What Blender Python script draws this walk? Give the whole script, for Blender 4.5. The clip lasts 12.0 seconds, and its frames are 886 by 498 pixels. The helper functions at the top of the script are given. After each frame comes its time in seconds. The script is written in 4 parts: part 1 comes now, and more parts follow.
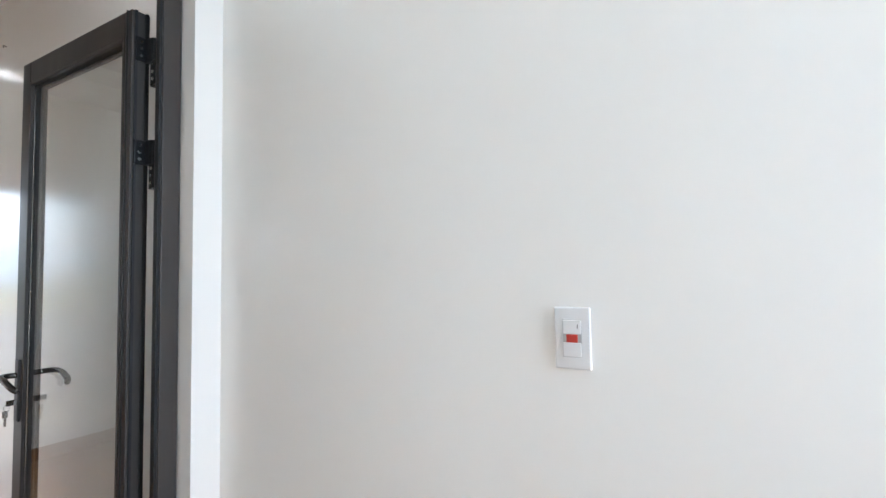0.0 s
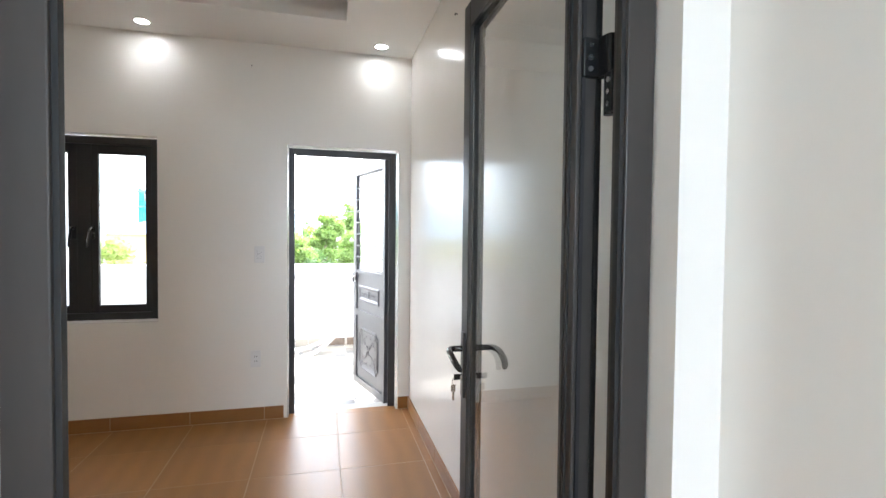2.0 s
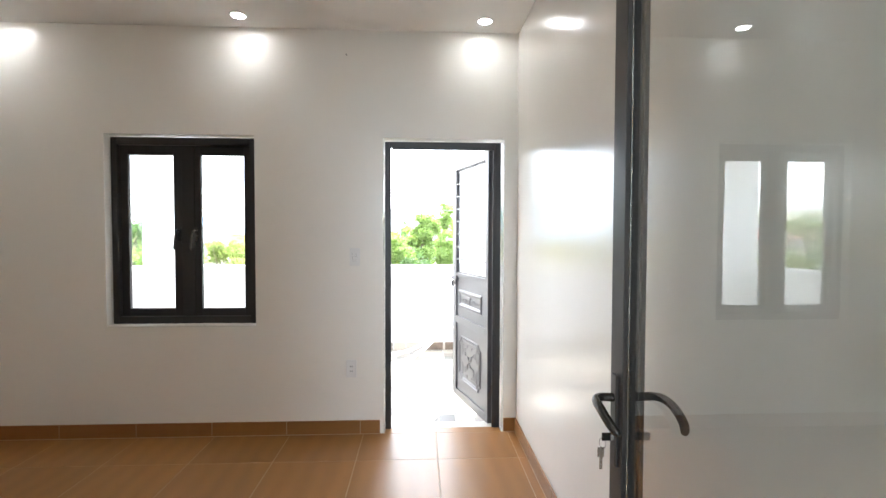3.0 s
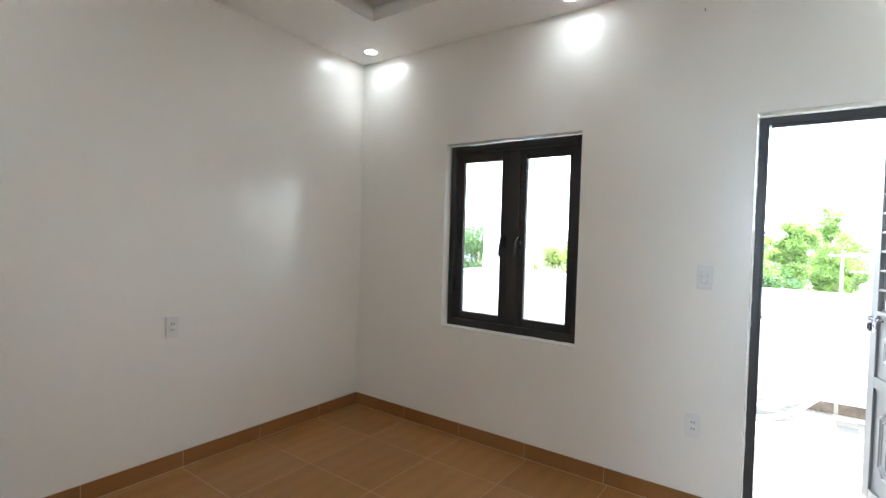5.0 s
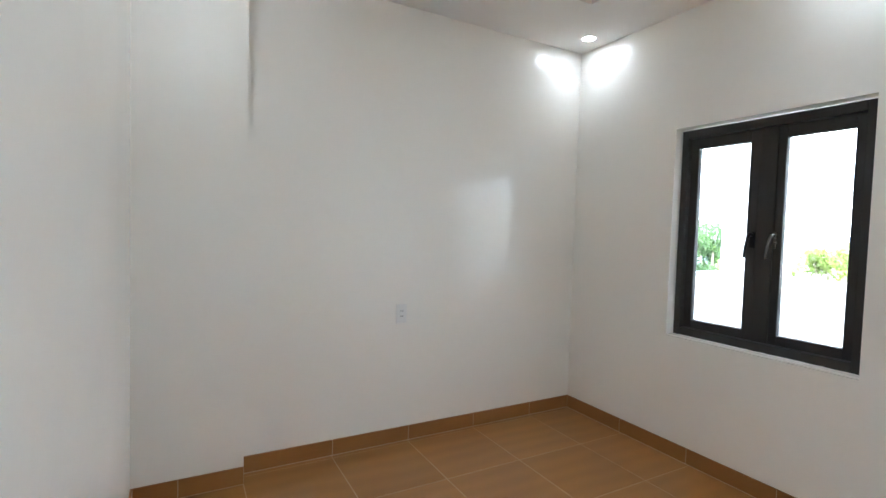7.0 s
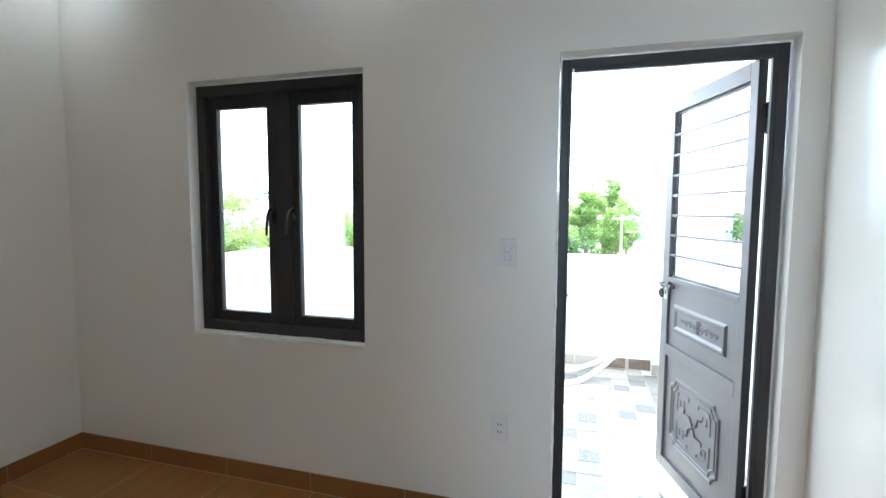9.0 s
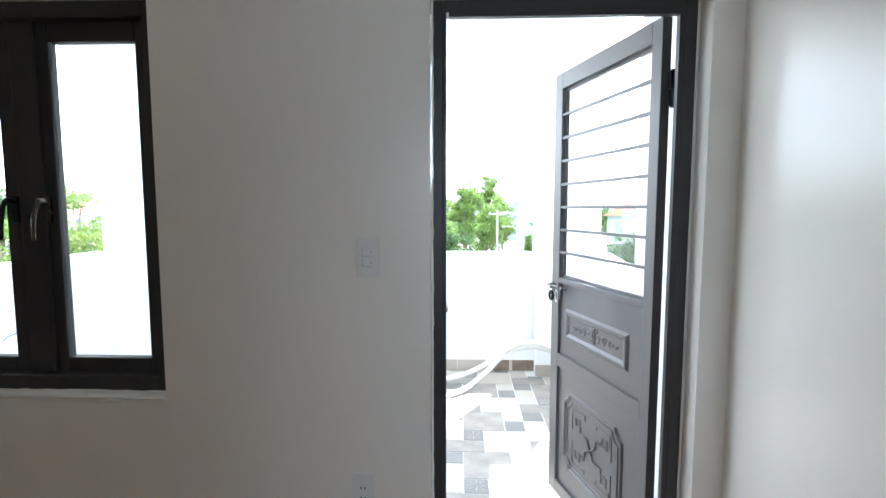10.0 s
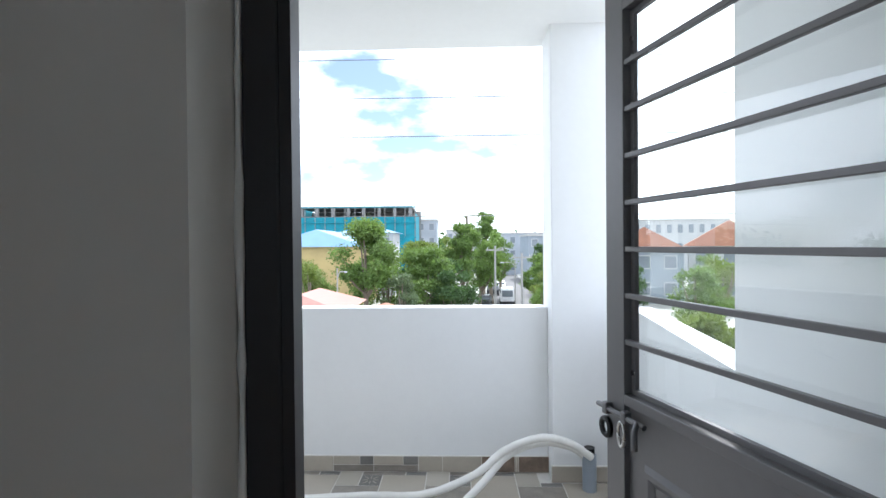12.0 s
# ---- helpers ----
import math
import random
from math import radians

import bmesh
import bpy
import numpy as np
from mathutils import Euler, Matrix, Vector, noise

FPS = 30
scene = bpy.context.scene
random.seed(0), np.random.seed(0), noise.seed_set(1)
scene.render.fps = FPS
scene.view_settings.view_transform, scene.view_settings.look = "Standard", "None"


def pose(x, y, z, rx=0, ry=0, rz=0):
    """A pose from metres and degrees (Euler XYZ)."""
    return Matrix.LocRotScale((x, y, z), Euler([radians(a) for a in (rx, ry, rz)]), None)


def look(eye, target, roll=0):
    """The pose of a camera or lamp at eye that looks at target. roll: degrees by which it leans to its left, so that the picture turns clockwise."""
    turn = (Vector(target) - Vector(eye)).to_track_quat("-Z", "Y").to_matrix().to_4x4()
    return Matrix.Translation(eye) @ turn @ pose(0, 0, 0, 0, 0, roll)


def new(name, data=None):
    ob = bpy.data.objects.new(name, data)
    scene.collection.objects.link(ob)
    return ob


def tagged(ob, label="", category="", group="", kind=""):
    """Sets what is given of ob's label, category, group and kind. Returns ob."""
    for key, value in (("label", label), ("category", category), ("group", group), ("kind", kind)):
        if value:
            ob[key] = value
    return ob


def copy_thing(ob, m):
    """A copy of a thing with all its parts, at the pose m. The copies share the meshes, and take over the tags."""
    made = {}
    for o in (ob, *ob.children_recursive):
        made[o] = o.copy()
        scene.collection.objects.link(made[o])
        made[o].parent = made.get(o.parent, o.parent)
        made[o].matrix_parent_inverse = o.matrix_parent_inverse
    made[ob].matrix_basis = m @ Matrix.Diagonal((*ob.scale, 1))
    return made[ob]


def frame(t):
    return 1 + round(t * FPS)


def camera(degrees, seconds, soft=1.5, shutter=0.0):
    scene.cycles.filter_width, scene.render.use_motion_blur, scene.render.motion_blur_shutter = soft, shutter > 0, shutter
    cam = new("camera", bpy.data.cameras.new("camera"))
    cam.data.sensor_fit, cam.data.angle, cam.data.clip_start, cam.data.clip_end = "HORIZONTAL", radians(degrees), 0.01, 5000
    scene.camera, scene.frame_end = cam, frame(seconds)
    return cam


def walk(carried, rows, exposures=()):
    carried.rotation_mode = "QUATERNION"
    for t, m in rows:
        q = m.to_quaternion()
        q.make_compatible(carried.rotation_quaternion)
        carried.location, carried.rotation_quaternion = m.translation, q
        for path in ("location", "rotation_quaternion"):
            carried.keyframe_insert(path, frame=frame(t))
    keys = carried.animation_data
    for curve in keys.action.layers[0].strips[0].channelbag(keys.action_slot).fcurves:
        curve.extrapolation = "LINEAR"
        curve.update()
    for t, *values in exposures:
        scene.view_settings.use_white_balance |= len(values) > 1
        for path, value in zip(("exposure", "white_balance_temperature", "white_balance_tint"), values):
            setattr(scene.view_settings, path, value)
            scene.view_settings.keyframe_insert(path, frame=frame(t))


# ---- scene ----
PATH = [
    (0, (-0.851, -4.436, 1.336), (0.884, -3.446, 1.436), -0.9),
    (0.5, (-0.772, -4.327, 1.398), (0.711, -2.991, 1.52), -0.8),
    (1, (-0.641, -4.187, 1.378), (0.488, -2.541, 1.501), -0.3),
    (1.5, (-0.58, -3.986, 1.353), (0.225, -2.156, 1.375), 0.3),
    (2, (-0.561, -3.756, 1.373), (-0.072, -1.817, 1.317), 0.6),
    (2.5, (-0.526, -3.546, 1.376), (-0.243, -1.567, 1.311), 0.8),
    (2.7, (-0.541, -3.462, 1.378), (-0.332, -1.474, 1.315), 0.5),
    (4.3, (-0.64, -2.837, 1.403), (-1.238, -0.93, 1.332), 0.9),
    (4.5, (-0.655, -2.826, 1.395), (-1.414, -0.976, 1.337), 1.3),
    (5, (-0.683, -2.802, 1.393), (-1.851, -1.18, 1.339), 1.7),
    (5.5, (-0.715, -2.824, 1.394), (-2.213, -1.5, 1.333), 2.0),
    (6, (-0.763, -2.873, 1.391), (-2.479, -1.848, 1.323), 2.3),
    (6.5, (-0.742, -2.832, 1.384), (-2.521, -1.922, 1.306), 2.0),
    (6.7, (-0.735, -2.801, 1.382), (-2.516, -1.895, 1.3), 1.9),
    (8.5, (-0.755, -2.296, 1.41), (-1.596, -0.487, 1.265), 0.4),
    (9, (-0.719, -2.056, 1.396), (-1.274, -0.141, 1.238), 0.3),
    (9.5, (-0.735, -1.789, 1.393), (-0.982, 0.189, 1.225), 0.1),
    (10, (-0.725, -1.519, 1.375), (-0.797, 0.472, 1.204), 0.0),
    (10.5, (-0.712, -1.223, 1.376), (-0.788, 0.768, 1.206), 0.0),
    (11, (-0.708, -0.928, 1.378), (-0.771, 1.065, 1.224), -0.3),
    (11.5, (-0.67, -0.654, 1.38), (-0.732, 1.341, 1.259), -0.4),
    (12, (-0.634, -0.37, 1.394), (-0.697, 1.629, 1.374), -0.5),
]
SKY_STRENGTH = 0.15
HALL_FILL = 7.5
DOWNLIGHT = 0.18
EXPOSURES = [(0.0, 2.42, 5950, 13), (1.0, 2.5, 6000, 12), (1.5, 2.52, 6050, 11), (2.0, 2.58, 6100, 11), (2.7, 2.67, 6250, 11), (4.5, 2.6, 6050, 6),
             (5.0, 2.8, 5800, 6), (5.5, 3.02, 5600, 6), (6.7, 3.1, 5550, 6), (8.5, 2.6, 5550, 5), (9.0, 2.3, 5550, 5), (9.5, 2.0, 5650, 6),
             (10.5, 1.58, 5800, 8), (11.0, 1.3, 5850, 9), (11.5, 0.93, 5850, 9), (12.0, 0.22, 5850, 9)]
scene.cycles.max_bounces, scene.cycles.diffuse_bounces = 16, 12
cam = camera(85.9, 12.0)
walk(cam, [(t, look(*p)) for t, *p in PATH], EXPOSURES)

# ---- light ----
SUN_DIR = Vector((0.30, 0.52, 1.0)).normalized()
SUN_EL = math.asin(SUN_DIR.z)
SUN_AZ = math.atan2(SUN_DIR.x, SUN_DIR.y)

world = bpy.data.worlds.new("sky")
scene.world = world
world.use_nodes = True
wt = world.node_tree
wbg = wt.nodes["Background"]
sky = wt.nodes.new("ShaderNodeTexSky")
sky.sky_type = "NISHITA"
sky.sun_disc = False
sky.sun_elevation = SUN_EL
sky.sun_rotation = SUN_AZ
sky.dust_density = 0.6
sky.ozone_density = 0.6
wco = wt.nodes.new("ShaderNodeTexCoord")
wmap = wt.nodes.new("ShaderNodeMapping")
wmap.inputs["Scale"].default_value = (1.0, 1.0, 2.3)
wmap.inputs["Location"].default_value = (0.43, 0.1, 0.03)
cloud = wt.nodes.new("ShaderNodeTexNoise")
cloud.inputs["Scale"].default_value = 2.6
cloud.inputs["Detail"].default_value = 9
cloud.inputs["Roughness"].default_value = 0.52
wramp = wt.nodes.new("ShaderNodeValToRGB")
wramp.color_ramp.elements[0].position = 0.40
wramp.color_ramp.elements[0].color = (0.06, 0.06, 0.06, 1)
wramp.color_ramp.elements[1].position = 0.53
wmix = wt.nodes.new("ShaderNodeMixRGB")
wmix.inputs[2].default_value = (17.0, 17.4, 18.0, 1)
wt.links.new(wco.outputs["Generated"], wmap.inputs["Vector"])
wt.links.new(wmap.outputs[0], cloud.inputs["Vector"])
wt.links.new(cloud.outputs["Fac"], wramp.inputs[0])
wt.links.new(wramp.outputs[0], wmix.inputs[0])
wt.links.new(sky.outputs[0], wmix.inputs[1])
wt.links.new(wmix.outputs[0], wbg.inputs[0])
wbg.inputs[1].default_value = SKY_STRENGTH

sun_data = bpy.data.lights.new("sun", "SUN")
sun_data.energy = 5.0
sun_data.angle = radians(0.53)
sun_data.color = (1.0, 0.955, 0.89)
sun = new("sun", sun_data)
sun.matrix_world = look(SUN_DIR * 60, (0, 0, 0))


def area_lamp(name, m, w, h, energy, colour):
    d = bpy.data.lights.new(name, "AREA")
    d.shape, d.size, d.size_y, d.energy, d.color = "RECTANGLE", w, h, energy, colour
    ob = new(name, d)
    ob.matrix_world = m
    return ob


# added fill lamp in the unseen landing opening, for assumed sky light
area_lamp("landing_fill_light", look((-0.48, -6.985, 1.7), (-0.48, 0.0, 1.6)), 0.9, 1.45, HALL_FILL, (0.54, 0.78, 1.0))


# ---- materials ----
def material(name, colour, rough=0.5, metal=0.0, spec=0.5, vary=0.06, scale=3.0, bump=0.0, bump_scale=200.0,
             rough_vary=0.08, coat=0.0, stretch=(1, 1, 1), piece=0.0, transmission=0.0, grain=0.0):
    """Principled surface with two scales of variation in colour and roughness, and fine relief."""
    m = bpy.data.materials.new(name)
    m.use_nodes = True
    t = m.node_tree
    b = t.nodes["Principled BSDF"]
    b.inputs["Metallic"].default_value = metal
    b.inputs["Specular IOR Level"].default_value = spec
    b.inputs["Coat Weight"].default_value = coat
    b.inputs["Transmission Weight"].default_value = transmission
    co = t.nodes.new("ShaderNodeTexCoord")
    mp = t.nodes.new("ShaderNodeMapping")
    mp.inputs["Scale"].default_value = stretch
    t.links.new(co.outputs["Object"], mp.inputs[0])
    big = t.nodes.new("ShaderNodeTexNoise")
    big.inputs["Scale"].default_value = scale
    big.inputs["Detail"].default_value = 5
    t.links.new(mp.outputs[0], big.inputs["Vector"])
    small = t.nodes.new("ShaderNodeTexNoise")
    small.inputs["Scale"].default_value = scale * 14
    small.inputs["Detail"].default_value = 3
    t.links.new(mp.outputs[0], small.inputs["Vector"])
    add = t.nodes.new("ShaderNodeMath")
    add.operation = "MULTIPLY_ADD"
    add.inputs[1].default_value = 0.4
    t.links.new(small.outputs["Fac"], add.inputs[0])
    t.links.new(big.outputs["Fac"], add.inputs[2])
    rng = t.nodes.new("ShaderNodeMapRange")
    rng.inputs["From Min"].default_value = 0.4
    rng.inputs["From Max"].default_value = 1.0
    rng.inputs["To Min"].default_value = 1 - vary
    rng.inputs["To Max"].default_value = 1 + vary
    t.links.new(add.outputs[0], rng.inputs[0])
    val = rng.outputs[0]
    if piece:
        info = t.nodes.new("ShaderNodeObjectInfo")
        r2 = t.nodes.new("ShaderNodeMapRange")
        r2.inputs["To Min"].default_value = 1 - piece
        r2.inputs["To Max"].default_value = 1 + piece
        t.links.new(info.outputs["Random"], r2.inputs[0])
        mu = t.nodes.new("ShaderNodeMath")
        mu.operation = "MULTIPLY"
        t.links.new(val, mu.inputs[0])
        t.links.new(r2.outputs[0], mu.inputs[1])
        val = mu.outputs[0]
    sc = t.nodes.new("ShaderNodeVectorMath")
    sc.operation = "SCALE"
    sc.inputs[0].default_value = colour
    t.links.new(val, sc.inputs["Scale"])
    t.links.new(sc.outputs[0], b.inputs["Base Color"])
    rr = t.nodes.new("ShaderNodeMapRange")
    rr.inputs["From Min"].default_value = 0.3
    rr.inputs["From Max"].default_value = 0.7
    rr.inputs["To Min"].default_value = max(0.0, rough - rough_vary)
    rr.inputs["To Max"].default_value = rough + rough_vary
    t.links.new(big.outputs["Fac"], rr.inputs[0])
    t.links.new(rr.outputs[0], b.inputs["Roughness"])
    if bump:
        nb = t.nodes.new("ShaderNodeTexNoise")
        nb.inputs["Scale"].default_value = bump_scale
        nb.inputs["Detail"].default_value = 4
        t.links.new(mp.outputs[0], nb.inputs["Vector"])
        bp = t.nodes.new("ShaderNodeBump")
        bp.inputs["Strength"].default_value = bump
        bp.inputs["Distance"].default_value = 0.002
        t.links.new(nb.outputs["Fac"], bp.inputs["Height"])
        t.links.new(bp.outputs[0], b.inputs["Normal"])
    return m


def glass_material(name, tint, rough=0.0):
    m = bpy.data.materials.new(name)
    m.use_nodes = True
    t = m.node_tree
    b = t.nodes["Principled BSDF"]
    b.inputs["Base Color"].default_value = (*tint, 1)
    b.inputs["Transmission Weight"].default_value = 1.0
    b.inputs["Roughness"].default_value = rough
    b.inputs["IOR"].default_value = 1.5
    return m


def glow_material(name, colour, strength):
    m = bpy.data.materials.new(name)
    m.use_nodes = True
    b = m.node_tree.nodes["Principled BSDF"]
    b.inputs["Base Color"].default_value = (0.9, 0.9, 0.9, 1)
    b.inputs["Emission Color"].default_value = (*colour, 1)
    b.inputs["Emission Strength"].default_value = strength
    return m


def wood_tile_material(name):
    """Glazed tile printed as honey-brown planks, grain along Y, plank bands across X."""
    m = material(name, (0.335, 0.155, 0.042), 0.38, vary=0.07, scale=1.6, rough_vary=0.03, stretch=(7, 0.5, 1), piece=0.07, bump=0.05, bump_scale=40)
    t = m.node_tree
    b = t.nodes["Principled BSDF"]
    old = b.inputs["Base Color"].links[0].from_socket
    co = t.nodes.new("ShaderNodeTexCoord")
    info = t.nodes.new("ShaderNodeObjectInfo")
    comb = t.nodes.new("ShaderNodeVectorMath")
    comb.operation = "ADD"
    t.links.new(co.outputs["Object"], comb.inputs[0])
    t.links.new(info.outputs["Location"], comb.inputs[1])
    w = t.nodes.new("ShaderNodeTexWave")
    w.bands_direction = "X"
    w.inputs["Scale"].default_value = 2.6
    w.inputs["Distortion"].default_value = 5.0
    w.inputs["Detail"].default_value = 3
    w.inputs["Detail Scale"].default_value = 0.6
    t.links.new(comb.outputs[0], w.inputs["Vector"])
    r = t.nodes.new("ShaderNodeMapRange")
    r.inputs["To Min"].default_value = 0.95
    r.inputs["To Max"].default_value = 1.05
    t.links.new(w.outputs["Fac"], r.inputs[0])
    sc = t.nodes.new("ShaderNodeVectorMath")
    sc.operation = "SCALE"
    t.links.new(old, sc.inputs[0])
    t.links.new(r.outputs[0], sc.inputs["Scale"])
    t.links.new(sc.outputs[0], b.inputs["Base Color"])
    return m


M_WALL = material("white_satin_paint", (0.845, 0.828, 0.785), 0.22, vary=0.012, scale=1.3, bump=0.035, bump_scale=40, rough_vary=0.012)
M_CEIL = material("ceiling_paint", (0.80, 0.79, 0.765), 0.6, vary=0.012, scale=1.2, bump=0.05, bump_scale=90)
M_REVEAL = material("reveal_plaster", (0.82, 0.81, 0.78), 0.6, vary=0.04, scale=6, bump=0.5, bump_scale=60)
M_OUT = material("exterior_white_paint", (0.82, 0.83, 0.84), 0.6, vary=0.03, scale=1.5, bump=0.2, bump_scale=70)
M_ALU = material("dark_brown_aluminium", (0.048, 0.042, 0.038), 0.45, metal=0.0, spec=0.35, vary=0.1, scale=5, rough_vary=0.08, stretch=(1, 1, 0.2))
M_ALU_WIN = material("dark_window_aluminium", (0.042, 0.039, 0.038), 0.55, spec=0.25, vary=0.1, scale=5, rough_vary=0.05, stretch=(1, 1, 0.2))
M_RUBBER = material("black_rubber_seal", (0.012, 0.012, 0.012), 0.6, vary=0.2)
M_IRON = material("grey_brown_steel_paint", (0.14, 0.135, 0.137), 0.38, metal=0.2, vary=0.08, scale=4, bump=0.06, bump_scale=150, rough_vary=0.05)
M_IRON_DK = material("dark_steel_paint", (0.035, 0.032, 0.032), 0.4, metal=0.2, vary=0.1, scale=5)
M_BLACK = material("black_metal", (0.015, 0.015, 0.015), 0.35, metal=0.5, vary=0.1)
M_CHROME = material("brushed_steel", (0.55, 0.54, 0.52), 0.25, metal=1.0, vary=0.08, scale=20)
M_HANDLE = material("bronze_lever_metal", (0.10, 0.09, 0.08), 0.22, metal=0.8, vary=0.1, scale=10)
M_GLASS = glass_material("clear_glass", (0.96, 0.985, 0.97))
M_WOOD = wood_tile_material("wood_look_tile")
M_SKIRT = material("wood_look_skirting", (0.30, 0.138, 0.04), 0.36, vary=0.09, scale=3, stretch=(1, 1, 6), piece=0.06)
M_GROUT = material("cream_grout", (0.54, 0.41, 0.27), 0.8, vary=0.1, scale=20)
M_GROUT_W = material("white_grout", (0.72, 0.71, 0.68), 0.8, vary=0.08, scale=20)
M_T_BEIGE = material("beige_stone_tile", (0.44, 0.40, 0.34), 0.42, vary=0.09, scale=5, piece=0.05)
M_T_WHITE = material("pale_stone_tile", (0.46, 0.43, 0.375), 0.42, vary=0.08, scale=5, piece=0.05)
M_T_STONE = material("mottled_grey_stone_tile", (0.275, 0.25, 0.22), 0.45, vary=0.38, scale=9, piece=0.08)
M_T_DARK = material("dark_grey_tile", (0.20, 0.193, 0.185), 0.45, vary=0.18, scale=9, piece=0.08)
M_T_BROWN = material("brown_veined_tile", (0.20, 0.15, 0.115), 0.4, vary=0.55, scale=11, piece=0.1)
M_PLASTIC = material("white_plastic", (0.74, 0.74, 0.73), 0.35, vary=0.02)
# dark plastic, also the painted shade of rocker gaps and pin holes
M_PLASTIC_SHADE = material("dark_plastic_and_gap_shade", (0.10, 0.10, 0.10), 0.6, vary=0.02)
# paler painted shade for the gap beside the red rocker
M_GAP = material("grey_gap_shade", (0.42, 0.42, 0.42), 0.6, vary=0.02)
M_RED = material("red_switch_plastic", (0.44, 0.04, 0.025), 0.35, vary=0.05)
M_HOSE = material("white_foam_insulation", (0.78, 0.77, 0.74), 0.75, vary=0.06, scale=12, bump=0.4, bump_scale=60)
M_PIPE = material("grey_plastic_pipe", (0.28, 0.32, 0.37), 0.4, vary=0.06)
M_LENS = glow_material("lamp_diffuser", (0.97, 0.97, 0.94), 13.5)
M_TRIM = material("white_lamp_trim", (0.8, 0.8, 0.8), 0.4, vary=0.02)
M_ASPHALT = material("asphalt", (0.16, 0.155, 0.15), 0.9, vary=0.2, scale=0.6, bump=0.4, bump_scale=8)
M_GRASS = material("dry_ground", (0.33, 0.325, 0.29), 0.9, vary=0.3, scale=0.35, bump=0.6, bump_scale=6)
M_BARK = material("grey_bark", (0.22, 0.18, 0.14), 0.9, vary=0.3, scale=3, bump=0.6, bump_scale=12)


# ---- building blocks ----
def add_box(bm, x0, x1, y0, y1, z0, z1, bevel=0.0):
    geo = bmesh.ops.create_cube(bm, size=1)
    for v in geo["verts"]:
        v.co = Vector((x0 + (v.co.x + 0.5) * (x1 - x0), y0 + (v.co.y + 0.5) * (y1 - y0), z0 + (v.co.z + 0.5) * (z1 - z0)))
    if bevel:
        es = list({e for v in geo["verts"] for e in v.link_edges})
        bmesh.ops.bevel(bm, geom=es, offset=bevel, segments=2, profile=0.5, affect="EDGES")


def boxes(*rows, bevel=0.0):
    bm = bmesh.new()
    for r in rows:
        add_box(bm, *r, bevel=bevel)
    return bm


def add_cyl(bm, p, q, r0, r1=None, n=14):
    """A closed round bar from p to q."""
    p, q = Vector(p), Vector(q)
    r1 = r0 if r1 is None else r1
    rot = (q - p).to_track_quat("Z", "Y").to_matrix().to_4x4()
    bmesh.ops.create_cone(bm, cap_ends=True, segments=n, radius1=r0, radius2=r1, depth=(q - p).length,
                          matrix=Matrix.Translation((p + q) / 2) @ rot)


def add_tube(bm, pts, r, n=8):
    """A round tube swept along points; r is one radius or a list."""
    pts = [Vector(p) for p in pts]
    rings = []
    up = Vector((0.137, 0.21, 0.97)).normalized()
    for i, p in enumerate(pts):
        d = (pts[min(i + 1, len(pts) - 1)] - pts[max(i - 1, 0)]).normalized()
        a = d.cross(up)
        if a.length < 1e-3:
            a = d.cross(Vector((1, 0, 0)))
        a.normalize()
        b = d.cross(a)
        rad = r[i] if isinstance(r, (list, tuple)) else r
        rings.append([bm.verts.new(p + rad * (math.cos(2 * math.pi * k / n) * a + math.sin(2 * math.pi * k / n) * b)) for k in range(n)])
    for u, v in zip(rings, rings[1:]):
        for k in range(n):
            bm.faces.new((u[k], u[(k + 1) % n], v[(k + 1) % n], v[k])).smooth = True
    bm.faces.new(rings[0][::-1])
    bm.faces.new(rings[-1])


def smooth_path(pts, steps=8):
    """Catmull-Rom points through pts."""
    p = [Vector(a) for a in pts]
    p = [2 * p[0] - p[1]] + p + [2 * p[-1] - p[-2]]
    out = []
    for i in range(1, len(p) - 2):
        for s in range(steps):
            t = s / steps
            a, b, c, d = p[i - 1:i + 3]
            out.append(0.5 * (2 * b + (c - a) * t + (2 * a - 5 * b + 4 * c - d) * t * t + (3 * b - a - 3 * c + d) * t ** 3))
    return out + [p[-2]]


def mesh_of(name, bm, mat):
    bmesh.ops.recalc_face_normals(bm, faces=bm.faces)
    me = bpy.data.meshes.new(name)
    bm.to_mesh(me)
    bm.free()
    me.materials.append(mat)
    return me


def part(name, bm, mat, parent=None, label=""):
    ob = new(name, mesh_of(name, bm, mat))
    ob.parent = parent
    return tagged(ob, label)


def shared(name, me, parent, x, y, z, rz=0.0):
    ob = new(name, me)
    ob.parent = parent
    ob.location = (x, y, z)
    ob.rotation_euler = (0, 0, rz)
    return ob


def thing(name, m, label, category, group="", kind=""):
    ob = new(name)
    ob.matrix_world = m
    return tagged(ob, label, category, group, kind)


def structure(name, bm, mat, label="", category=""):
    return tagged(part(name, bm, mat), label, category, "", "structure")


# ---- rooms ----
WN = -0.05        # face of the window wall
XE, XW = 0.105, -3.50
YS, YH = -2.95, -3.085   # both faces of the doorway wall
CEIL = 2.75
structure("wall_north", boxes(
    (XW - 0.12, -2.66, WN, 0.14, -0.3, 3.1), (-2.66, -1.68, WN, 0.14, -0.3, 0.75), (-2.66, -1.68, WN, 0.14, 2.04, 3.1),
    (-1.68, -0.818, WN, 0.14, -0.3, 3.1), (-0.818, 0.012, WN, 0.14, 2.032, 3.1), (0.012, XE, WN, 0.14, -0.3, 3.1)),
    M_WALL, "white satin painted wall with window and terrace door", "wall")
structure("wall_east", boxes((XE, XE + 0.12, -7.0, 0.14, -0.3, 3.1)), M_WALL, "white satin painted side wall", "wall")
